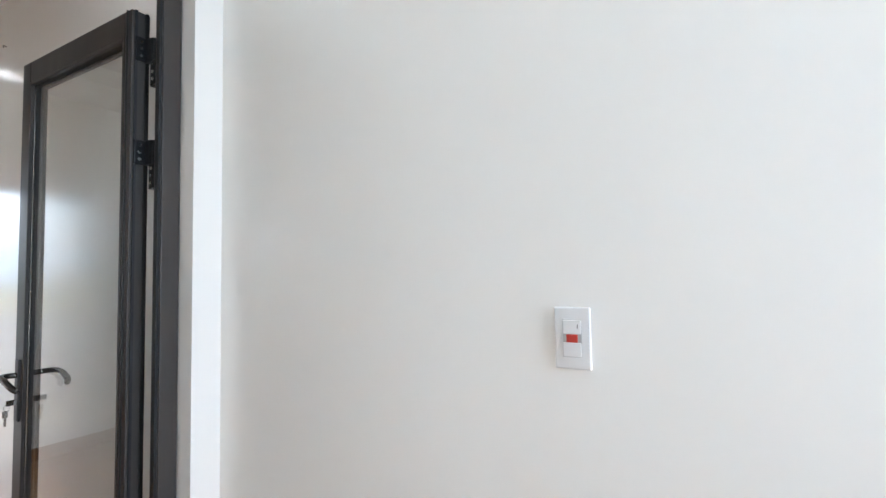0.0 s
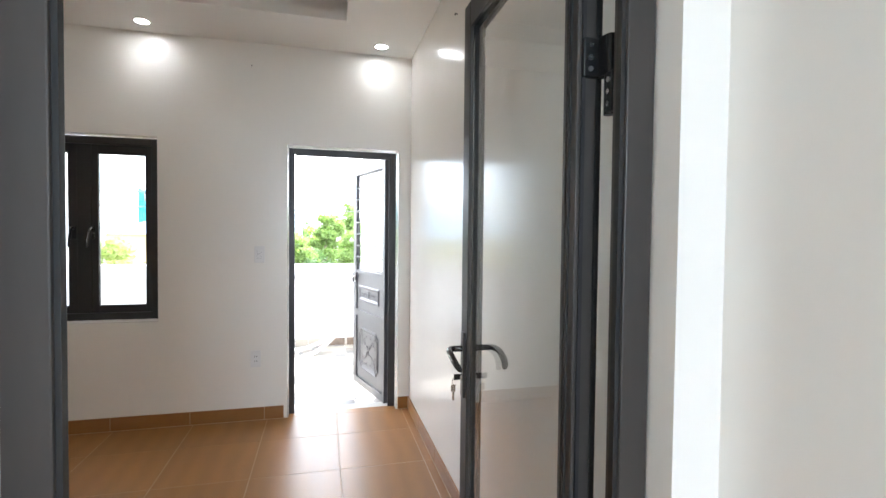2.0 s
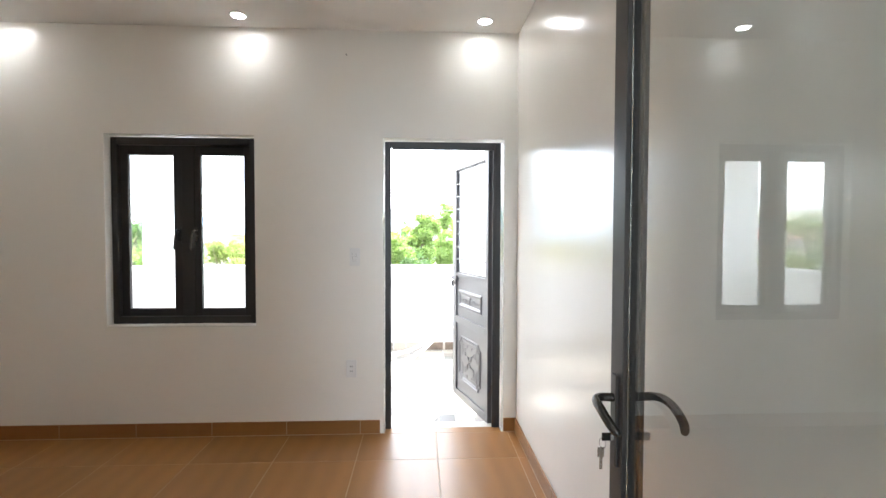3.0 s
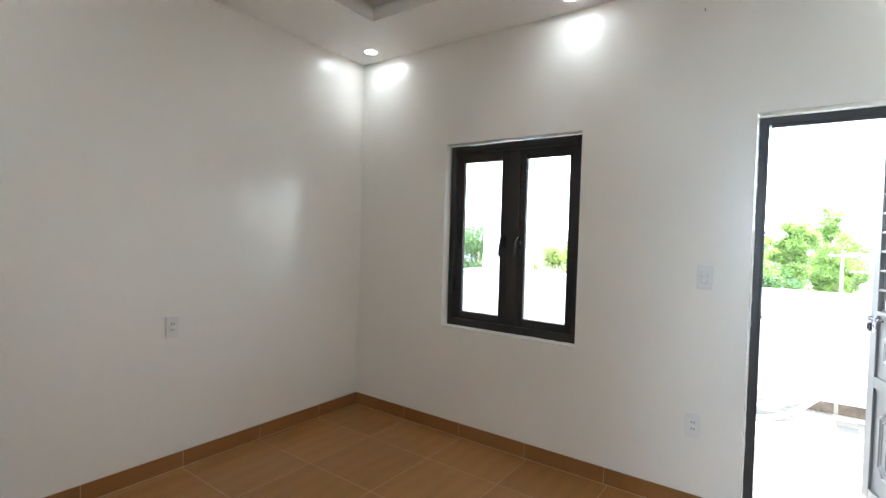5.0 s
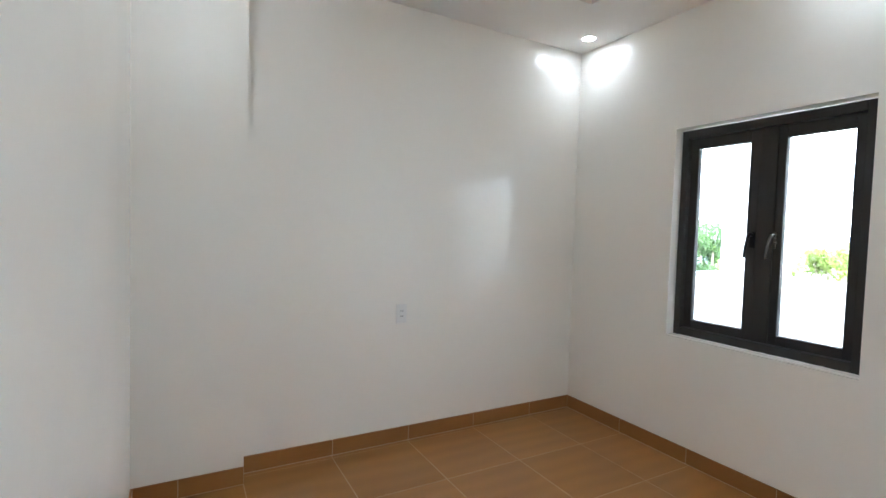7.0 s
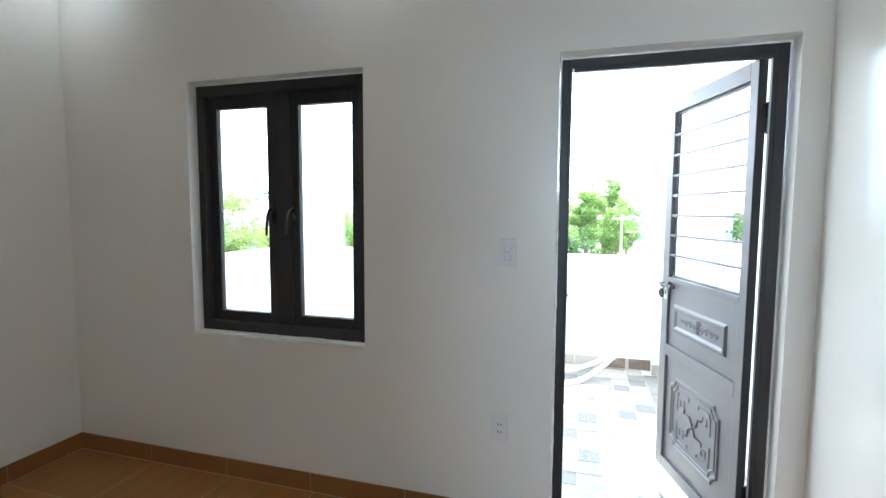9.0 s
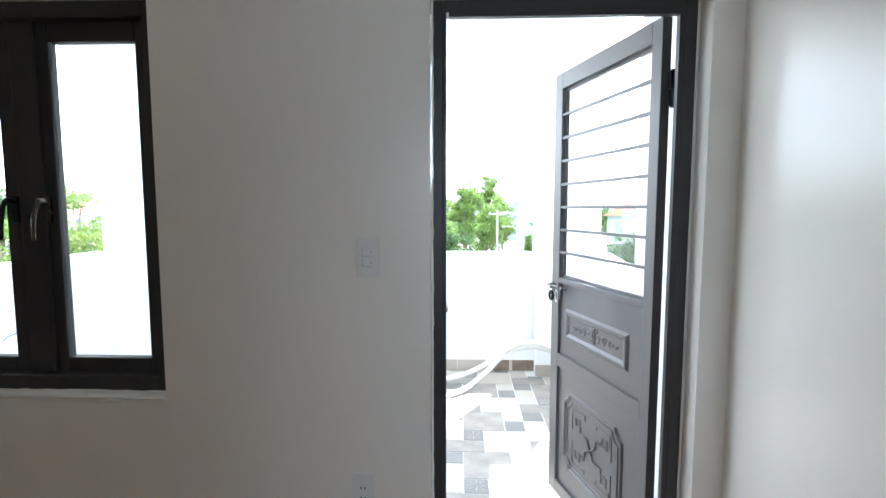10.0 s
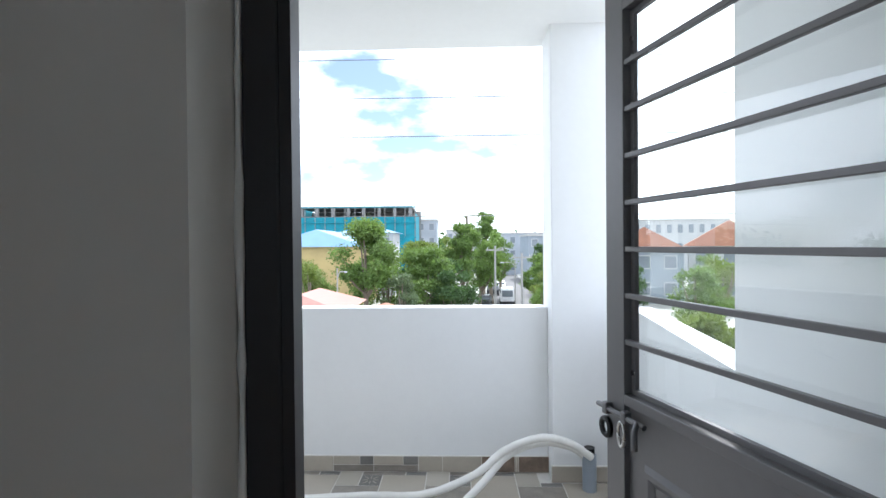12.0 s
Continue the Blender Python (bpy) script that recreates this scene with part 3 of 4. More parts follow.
# ---- wall plates ----
def wall_plate(name, m, kind, label):
    """A plate 71 by 122 mm, built in its own plane: x across, z up, y towards the wall (face at y = -0.009)."""
    ob = thing(name, m, label, "socket" if kind == "socket" else "switch")
    part("cover_plate", boxes((-0.0355, 0.0355, -0.009, 0, -0.061, 0.061), bevel=0.003), M_PLASTIC, ob)
    if kind == "socket":
        for z in (-0.017, 0.017):
            insert = part("socket_insert", boxes((-0.0165, 0.0165, -0.0105, -0.008, z - 0.015, z + 0.015), bevel=0.001), M_PLASTIC, ob)
            for x in (-0.0065, 0.0065):
                # raised dark slips coloured as the shade inside the holes
                part("pin_hole", boxes((x - 0.0022, x + 0.0022, -0.0112, -0.0103, z - 0.0045, z + 0.0045)), M_PLASTIC_SHADE, insert)
    elif kind == "switch":
        for z in (-0.0165, 0.0165):
            # dark slip coloured as the shade around the rocker
            part("shadow_gap", boxes((-0.0175, 0.0155, -0.0098, -0.0085, z - 0.0135, z + 0.0125)), M_PLASTIC_SHADE, ob)
            rocker = part("rocker", boxes((-0.0165, 0.0165, -0.0125, -0.009, z - 0.0125, z + 0.0125), bevel=0.0015), M_PLASTIC, ob)
            part("marker", boxes((0.0095, 0.0112, -0.0130, -0.0122, z - 0.004, z + 0.004)), M_PLASTIC_SHADE, rocker)
    else:
        # grey slip coloured as the shade between the rockers
        part("shadow_gap", boxes((-0.0185, 0.0185, -0.0098, -0.0085, -0.037, 0.037)), M_GAP, ob)
        for a, b in ((0.0085, 0.036), (-0.036, -0.0085)):
            rocker = part("rocker", boxes((-0.0175, 0.0175, -0.012, -0.009, a, b), bevel=0.001), M_PLASTIC, ob)
        part("marker", boxes((0.0105, 0.0120, -0.0125, -0.0118, 0.019, 0.028)), M_PLASTIC_SHADE, ob)
        part("indicator", boxes((-0.011, 0.011, -0.013, -0.009, -0.0078, 0.0078), bevel=0.001), M_RED, ob, "red rocker switch")
    return ob


wall_plate("light_switch", pose(-1.011, WN, 1.223), "switch", "white double light switch on the painted wall")
wall_plate("wall_socket", pose(-1.037, WN, 0.455), "socket", "white double wall socket above the skirting")
wall_plate("wall_socket", pose(XW, -1.508, 0.832, 0, 0, 90), "socket", "white double wall socket low on the wall")
wall_plate("breaker_switch", pose(XE, -4.186, 1.203, 0, 0, -90), "breaker", "white switch plate with a red rocker")


# ---- downlights ----
def downlight():
    lamp = thing("downlight", pose(-1.71, -0.23, CEIL), "small round recessed ceiling downlight, switched on", "lamp", "recessed ceiling lights")
    bm = bmesh.new()
    n = 24
    prof = ((0.055, 0.0), (0.055, -0.003), (0.048, -0.006), (0.042, -0.004), (0.040, 0.0))
    rings = [[bm.verts.new((r * math.cos(2 * math.pi * k / n), r * math.sin(2 * math.pi * k / n), z)) for k in range(n)] for r, z in prof]
    for u, v in zip(rings, rings[1:]):
        for k in range(n):
            bm.faces.new((u[k], u[(k + 1) % n], v[(k + 1) % n], v[k])).smooth = True
    part("trim_ring", bm, M_TRIM, lamp)
    bm = bmesh.new()
    add_cyl(bm, (0, 0, -0.0035), (0, 0, -0.0005), 0.0405, n=24)
    part("diffuser", bm, M_LENS, lamp, "glowing white diffuser")
    return lamp


first = downlight()
places = [(x, y) for y in (-0.23, -2.64) for x in (-3.25 if y > -1 else -2.92, -1.71, -0.152)]
for x, y in places:
    if (x, y) != (-1.71, -0.23):
        copy_thing(first, pose(x, y, CEIL))
for x, y in places:
    d = bpy.data.lights.new("downlight_beam", "SPOT")
    d.energy, d.spot_size, d.spot_blend, d.shadow_soft_size, d.color = DOWNLIGHT, radians(136), 1.0, 0.035, (0.98, 0.96, 0.92)
    o = new("downlight_beam", d)
    o.matrix_world = look((x, y, CEIL - 0.012), (x, y, 0))
copy_thing(first, pose(-0.35, -4.35, 2.78))
d = bpy.data.lights.new("downlight_beam", "SPOT")
d.energy, d.spot_size, d.spot_blend, d.shadow_soft_size, d.color = 0.05, radians(140), 1.0, 0.035, (0.95, 0.97, 1.0)
new("downlight_beam", d).matrix_world = look((-0.35, -4.35, 2.768), (-0.35, -4.35, 0))

# stubs of wire left in the wall and ceiling
for x, y, z, nx, ny in ((-1.063, WN, 2.583, 0, -1), (XE, -1.37, 2.51, -1, 0)):
    bm = bmesh.new()
    add_tube(bm, smooth_path([(x - 0.002 * nx, y - 0.002 * ny, z), (x + 0.012 * nx, y + 0.012 * ny, z + 0.003), (x + 0.015 * nx + 0.002, y + 0.015 * ny - 0.002, z - 0.009)]), 0.0028, 6)
    tagged(part("wire_stub", bm, M_PLASTIC_SHADE), "short dark end of wire poking out of the plaster", "wire")

# ---- floors and skirting ----
floor = structure("floor", boxes((XW, XE, YS, WN, -0.2, -0.0008), (-0.966, 0.013, YH, YS, -0.2, -0.0008), (-2.08, XE, -7.0, YH, -0.2, -0.0008)),
                  M_GROUT, "honey-brown wood-look glazed floor tiles with cream joints", "floor")
GAP = 0.0015


def tile_mesh(name, w, h, t, mat, bevel=0.0012):
    """A slab with chamfered top edges; corner at the origin, top at z = 0."""
    b = bevel
    v = [(0, 0, -t), (w, 0, -t), (w, h, -t), (0, h, -t), (0, 0, -b), (w, 0, -b), (w, h, -b), (0, h, -b), (b, b, 0), (w - b, b, 0), (w - b, h - b, 0), (b, h - b, 0)]
    f = [(3, 2, 1, 0), (0, 1, 5, 4), (1, 2, 6, 5), (2, 3, 7, 6), (3, 0, 4, 7), (4, 5, 9, 8), (5, 6, 10, 9), (6, 7, 11, 10), (7, 4, 8, 11), (8, 9, 10, 11)]
    me = bpy.data.meshes.new(name)
    me.from_pydata(v, [], f)
    me.materials.append(mat)
    return me


def cuts(a, b, origin, step):
    k0 = math.floor((a - origin) / step)
    e = [a]
    k = k0 + 1
    while origin + k * step < b - 0.012:
        if origin + k * step > a + 0.012:
            e.append(origin + k * step)
        k += 1
    return e + [b]


def lay(parent, x0, x1, y0, y1, ox, oy, step, mat, name="tile", z=0.0):
    cache = {}
    ex, ey = cuts(x0, x1, ox, step), cuts(y0, y1, oy, step)
    for a, b in zip(ex, ex[1:]):
        for c, d in zip(ey, ey[1:]):
            key = (round(b - a, 4), round(d - c, 4))
            if key not in cache:
                cache[key] = tile_mesh(name, b - a - 2 * GAP, d - c - 2 * GAP, 0.0028, mat)
            shared(name, cache[key], parent, a + GAP, c + GAP, z)


def skirting(name, p, q, h=0.095, t=0.011, step=0.5, first_cut=None, mat=M_SKIRT, z=0.0, label="wood-look tile skirting with cream joints"):
    """Skirting tiles from p to q; the wall lies to the left of the way walked."""
    p, q = Vector((*p, z)), Vector((*q, z))
    d = q - p
    ang = math.atan2(d.y, d.x)
    L = d.length
    base = structure(name, boxes((0, L, -t + 0.0012, 0, 0, h - 0.002)), M_GROUT, label, "skirting")
    base.matrix_world = pose(p.x, p.y, p.z, 0, 0, math.degrees(ang))
    e = cuts(0, L, first_cut if first_cut is not None else 0.0, step)
    for a, b in zip(e, e[1:]):
        bm = boxes((0, b - a - 0.003, -t, -0.002, 0.003, h), bevel=0.0015)
        o = part("skirting_tile", bm, mat, base)
        o.location = (a + 0.0015, 0, 0)


skirting("baseboard_west", (XW, -2.446), (XW, WN), first_cut=0.507)
skirting("baseboard_pier", (-3.385, YS), (-3.385, -2.446), first_cut=0.2)
skirting("baseboard_north", (XW + 0.011, WN), (-0.842, WN), first_cut=0.511)
skirting("baseboard_north_end", (0.014, WN), (XE - 0.011, WN))
skirting("baseboard_east", (XE, WN), (XE, YS), first_cut=0.45)
skirting("baseboard_south", (-0.985, YS), (-3.385 + 0.011, YS))
skirting("baseboard_landing", (XE, YH), (XE, -7.0))

# ---- terrace ----
ZB = -0.12
YP = 2.79
structure("terrace_slab", boxes((-4.3, 1.1, 0.14, 2.98, -0.4, ZB - 0.003)), M_GROUT_W, "terrace slab", "floor")
structure("terrace_ceiling", boxes((-4.2, 0.32, 0.14, 3.0, 2.775, 3.1)), M_OUT, "white painted terrace soffit", "ceiling")
structure("wall_facade", boxes((-4.3, XW - 0.122, 0.0, 0.14, -0.4, 2.775), (XE + 0.122, 1.0, 0.0, 0.14, -0.4, 2.775)), M_OUT)


def coping(x0, x1, y0, y1, z0, z1):
    bm = boxes((x0, x1, y0, y1, z0, z1), bevel=0.008)
    return bm


structure("parapet_front", coping(-3.36, -0.045, YP, 2.92, ZB - 0.1, 0.974), M_OUT, "white painted terrace parapet", "parapet")
structure("parapet_west", coping(-4.12, -4.0, 0.14, 2.79, ZB - 0.1, 0.974), M_OUT, "white painted terrace parapet", "parapet")
structure("column", coping(-0.045, 0.50, 2.655, 2.95, ZB - 0.1, 2.78), M_OUT, "white painted corner column of the terrace", "column")
structure("column_west", coping(-3.95, -3.36, 2.655, 2.95, ZB - 0.1, 2.78), M_OUT, "white painted corner column of the terrace", "column")
# the east side runs askew
east = structure("wall_terrace_east", boxes((0, 0.13, 0.0, 2.68, ZB - 0.1, 0.974), (0, 0.13, 0.0, 1.10, 0.974, 2.78)), M_OUT,
                 "white painted terrace side wall stepping down to a parapet", "wall")
east.matrix_world = pose(0.118, 0.12, 0, 0, 0, -7.9)

terrace = structure("terrace_floor", boxes((-4.0, 0.62, 0.14, YP, ZB - 0.004, ZB - 0.0025)), M_GROUT_W,
                    "patterned terrace tiles in beige and grey stone blocks", "floor")
PITCH = 0.575
BLOCKS = (("pale", 0, .26, .26, .77), ("dark", 0, .26, .77, 1), ("stone", .26, .76, .5, 1), ("pale", .76, 1, .75, 1), ("dark", .76, 1, .5, .75),
          ("flower", .26, .5, .26, .5), ("stone", 0, .5, 0, .26), ("beige", .5, 1, 0, .5))
BLOCK_MATS = {"pale": M_T_WHITE, "dark": M_T_DARK, "stone": M_T_STONE, "flower": M_T_DARK, "beige": M_T_BEIGE}


def terrace_tiles():
    cache = {}
    ox, oy = -0.277, 1.87
    petals = bmesh.new()
    for k in range(8):
        a = math.pi / 4 * k
        r0, r1 = (0.018, 0.052) if k % 2 == 0 else (0.022, 0.062)
        add_cyl(petals, (r0 * math.cos(a), r0 * math.sin(a), -0.0006), (r1 * math.cos(a), r1 * math.sin(a), -0.0006), 0.0032, 0.0018, n=6)
    petal_mesh = mesh_of("flower_inlay", petals, M_T_WHITE)
    for i in range(-7, 3):
        for j in range(-4, 3):
            for kind, u0, u1, v0, v1 in BLOCKS:
                x0, x1 = ox + (i + u0) * PITCH, ox + (i + u1) * PITCH
                y0, y1 = oy + (j + v0) * PITCH, oy + (j + v1) * PITCH
                cx, cy = (x0 + x1) / 2, (y0 + y1) / 2
                lim = 0.14 + 0.14 * (y1 - 0.14)
                x0, x1, y0, y1 = max(x0, -3.995), min(x1, lim), max(y0, 0.145), min(y1, YP - 0.012)
                if x1 - x0 < 0.03 or y1 - y0 < 0.03:
                    continue
                if x1 > -0.055 and y1 > 2.64:
                    if y0 > 2.6:
                        continue
                    y1 = 2.64
                key = (kind, round(x1 - x0, 3), round(y1 - y0, 3))
                if key not in cache:
                    cache[key] = tile_mesh("tile", x1 - x0 - 0.006, y1 - y0 - 0.006, 0.0024, BLOCK_MATS[kind], 0.0008)
                o = shared("tile", cache[key], terrace, x0 + 0.003, y0 + 0.003, ZB)
                if kind == "flower" and x1 - x0 > 0.1 and y1 - y0 > 0.08:
                    shared("flower_inlay", petal_mesh, o, (x1 - x0) / 2 - 0.003, (y1 - y0) / 2 - 0.003, 0.0008)


def terrace_skirting():
    base = structure("terrace_skirting", boxes((-4.0, -0.045, YP - 0.009, YP, ZB, ZB + 0.106), (-0.054, 0.50, 2.646, 2.655, ZB, ZB + 0.106)), M_GROUT_W,
                     "skirting of cut beige and brown veined tiles", "skirting")

    def slab(x0, x1, z0, z1, mat, y=YP - 0.009):
        o = part("skirting_tile", boxes((x0 + 0.002, x1 - 0.002, y - 0.004, y, ZB + z0 + 0.002, ZB + z1 - 0.002), bevel=0.001), mat, base)
        return o
    x = -0.045
    # the stretch beside the column, then repeated along the parapet
    run = (("beige", 0.26), ("beige", 0.16), ("mixed", 0.30), ("mixed", 0.27), ("beige", 0.2))
    for kind, w in (("brown", 0.20), ("thin", 0.012), ("thin", 0.012), ("brown", 0.22)):
        slab(x - w, x, 0, 0.104, M_T_BROWN if kind == "brown" else M_T_BEIGE)
        x -= w
    k = 0
    while x > -3.9:
        kind, w = run[k % len(run)]
        x0 = max(x - w, -3.99)
        if kind == "mixed":
            slab(x0, x, 0, 0.045, M_T_STONE)
            slab(x0, x0 + w * 0.66, 0.045, 0.104, M_T_BEIGE)
            slab(x0 + w * 0.66, x, 0.045, 0.104, M_T_DARK)
        else:
            slab(x0, x, 0, 0.104, M_T_BEIGE)
        x, k = x0, k + 1
    slab(-0.054, 0.22, 0, 0.104, M_T_BEIGE, 2.646)
    slab(0.22, 0.495, 0, 0.104, M_T_BEIGE, 2.646)


# insulated pipes of the air conditioner
def hose(pts, r, label):
    bm = bmesh.new()
    p = smooth_path(pts, 10)
    add_tube(bm, p, [r * (1 + 0.05 * math.sin(i * 1.7)) for i in range(len(p))], 12)
    tagged(part("insulated_pipe", bm, M_HOSE), label, "pipe")


hose([(0.16, 2.52, 0.10), (0.02, 2.48, 0.20), (-0.15, 2.47, 0.235), (-0.36, 2.48, 0.155), (-0.55, 2.45, 0.02), (-0.85, 2.40, -0.072), (-1.20, 2.42, -0.093), (-1.75, 2.36, -0.095)],
     0.023, "white foam-insulated pipe looping over the terrace floor")
hose([(0.16, 2.58, 0.06), (0.04, 2.55, 0.15), (-0.14, 2.53, 0.18), (-0.34, 2.50, 0.12), (-0.50, 2.40, 0.0), (-0.66, 2.26, -0.082), (-0.80, 2.13, -0.096)],
     0.022, "white foam-insulated pipe lying on the terrace floor")
bm = bmesh.new()
add_tube(bm, smooth_path([(-0.795, 2.135, -0.098), (-0.87, 2.05, -0.112), (-1.0, 1.98, -0.114), (-1.15, 1.99, -0.114)], 8), 0.0035, 6)
tagged(part("cable", bm, M_PLASTIC_SHADE), "thin dark cable lying on the terrace tiles", "cable")
duct = thing("drain_pipe", pose(0.16, 2.56, ZB), "short grey plastic pipe standing at the column", "pipe")
bm = bmesh.new()
add_cyl(bm, (0, 0, 0), (0, 0, 0.22), 0.042, n=20)
part("pipe_body", bm, M_PIPE, duct)
bm = bmesh.new()
add_cyl(bm, (0, 0, 0.2), (0, 0, 0.262), 0.032, n=20)
part("pipe_end", bm, M_BLACK, duct)
bm = bmesh.new()
add_tube(bm, smooth_path([(-3.998, 1.92, 0.50), (-3.985, 1.84, 0.485), (-3.99, 1.80, 0.455), (-3.985, 1.74, 0.45), (-3.99, 1.70, 0.425)], 6), 0.006, 6)
tagged(part("cable_end", bm, M_PIPE), "grey cable end sticking out of the parapet", "cable")


# ---- outside ----
GZ = -6.3
structure("ground", boxes((-700, 700, -700, 900, GZ - 1, GZ)), M_GRASS, "rough green ground far below the terrace", "ground")


def flat(name, pts, z, mat, label, category):
    bm = bmesh.new()
    top = [bm.verts.new((x, y, z)) for x, y in pts]
    low = [bm.verts.new((x, y, z - 0.2)) for x, y in pts]
    bm.faces.new(top)
    n = len(pts)
    for k in range(n):
        bm.faces.new((top[k], low[k], low[(k + 1) % n], top[(k + 1) % n]))
    return structure(name, bm, mat, label, category)


flat("road", [(1.2, 30), (7.6, 30), (14.5, 130), (9.5, 130)], GZ + 0.03, M_ASPHALT, "sunlit concrete street between trees", "road")
flat("road_cross", [(-60, 16), (60, 16), (60, 24), (-60, 24)], GZ + 0.034, M_ASPHALT, "street in front of the house", "road")
M_CONC = material("pale_concrete", (0.45, 0.44, 0.42), 0.85, vary=0.15, scale=1.2, bump=0.3, bump_scale=10)
flat("pavement", [(7.9, 30), (9.4, 30), (16.3, 130), (14.8, 130)], GZ + 0.16, M_CONC, "pale concrete pavement", "pavement")
structure("house_base", boxes((-4.2, 0.95, -7.1, 2.9, GZ, -0.4)), M_OUT, "lower storeys of the white house", "house")

M_NET = material("teal_safety_net", (0.012, 0.21, 0.27), 0.8, vary=0.25, scale=0.5, stretch=(1, 1, 2.5), bump=0.4, bump_scale=3)
M_CONCD = material("raw_concrete", (0.26, 0.25, 0.24), 0.9, vary=0.2, scale=0.8)
M_YELLOW = material("yellow_ochre_render", (0.48, 0.37, 0.17), 0.85, vary=0.12, scale=0.6)
M_BLUE = material("blue_metal_roof", (0.20, 0.34, 0.52), 0.5, vary=0.08, scale=0.5)
M_TERRA = material("terracotta_roof", (0.33, 0.15, 0.095), 0.8, vary=0.2, scale=1.2)
M_PINK = material("pink_roof_sheet", (0.40, 0.20, 0.165), 0.7, vary=0.15, scale=0.8)
M_GREYB = material("grey_render", (0.36, 0.39, 0.43), 0.85, vary=0.12, scale=0.5)
M_PALEB = material("pale_blue_render", (0.27, 0.305, 0.34), 0.85, vary=0.1, scale=0.5)
M_WHITEB = material("white_render", (0.45, 0.455, 0.455), 0.85, vary=0.08, scale=0.5)
M_PANE = material("dark_window_pane", (0.20, 0.225, 0.25), 0.2, vary=0.2, scale=0.4)


def block_building(name, x0, x1, y0, y1, top, mat, label, storeys=3, bays=4, roof=None, rh=1.6, rot=0.0):
    """A building with real windows on front and sides, a flat or hipped roof."""
    cx, cy = (x0 + x1) / 2, (y0 + y1) / 2
    w, d, h = x1 - x0, y1 - y0, top - GZ
    b = thing(name, pose(cx, cy, GZ, 0, 0, rot), label, "building")
    part("wall", boxes((-w / 2, w / 2, -d / 2, d / 2, 0, h)), mat, b)
    if roof is None:
        part("roof", boxes((-w / 2 - 0.2, w / 2 + 0.2, -d / 2 - 0.2, d / 2 + 0.2, h, h + 0.35)), M_CONC, b)
    else:
        bm = bmesh.new()
        o = 0.6
        lo = [bm.verts.new(p) for p in ((-w / 2 - o, -d / 2 - o, h), (w / 2 + o, -d / 2 - o, h), (w / 2 + o, d / 2 + o, h), (-w / 2 - o, d / 2 + o, h))]
        if w >= d:
            hi = [bm.verts.new((-w / 2 + d * 0.35, 0, h + rh)), bm.verts.new((w / 2 - d * 0.35, 0, h + rh))]
            fs = ((lo[0], lo[1], hi[1], hi[0]), (lo[1], lo[2], hi[1]), (lo[2], lo[3], hi[0], hi[1]), (lo[3], lo[0], hi[0]))
        else:
            hi = [bm.verts.new((0, -d / 2 + w * 0.1, h + rh)), bm.verts.new((0, d / 2 - w * 0.1, h + rh))]
            fs = ((lo[0], lo[1], hi[0]), (lo[1], lo[2], hi[1], hi[0]), (lo[2], lo[3], hi[1]), (lo[3], lo[0], hi[0], hi[1]))
        for f in fs:
            bm.faces.new(f)
        bm.faces.new(lo[::-1])
        part("roof", bm, roof, b)
    sh = h / storeys
    for s in range(storeys):
        for k in range(bays):
            xa = -w / 2 + w * (k + 0.28) / bays
            win = part("window", boxes((xa - 0.08, xa + w * 0.44 / bays + 0.08, -d / 2 - 0.07, -d / 2 + 0.02, s * sh + sh * 0.30, s * sh + sh * 0.82)), M_WHITEB, b)
            part("pane", boxes((xa, xa + w * 0.44 / bays, -d / 2 - 0.075, -d / 2 - 0.04, s * sh + sh * 0.34, s * sh + sh * 0.78)), M_PANE, win)
    return b


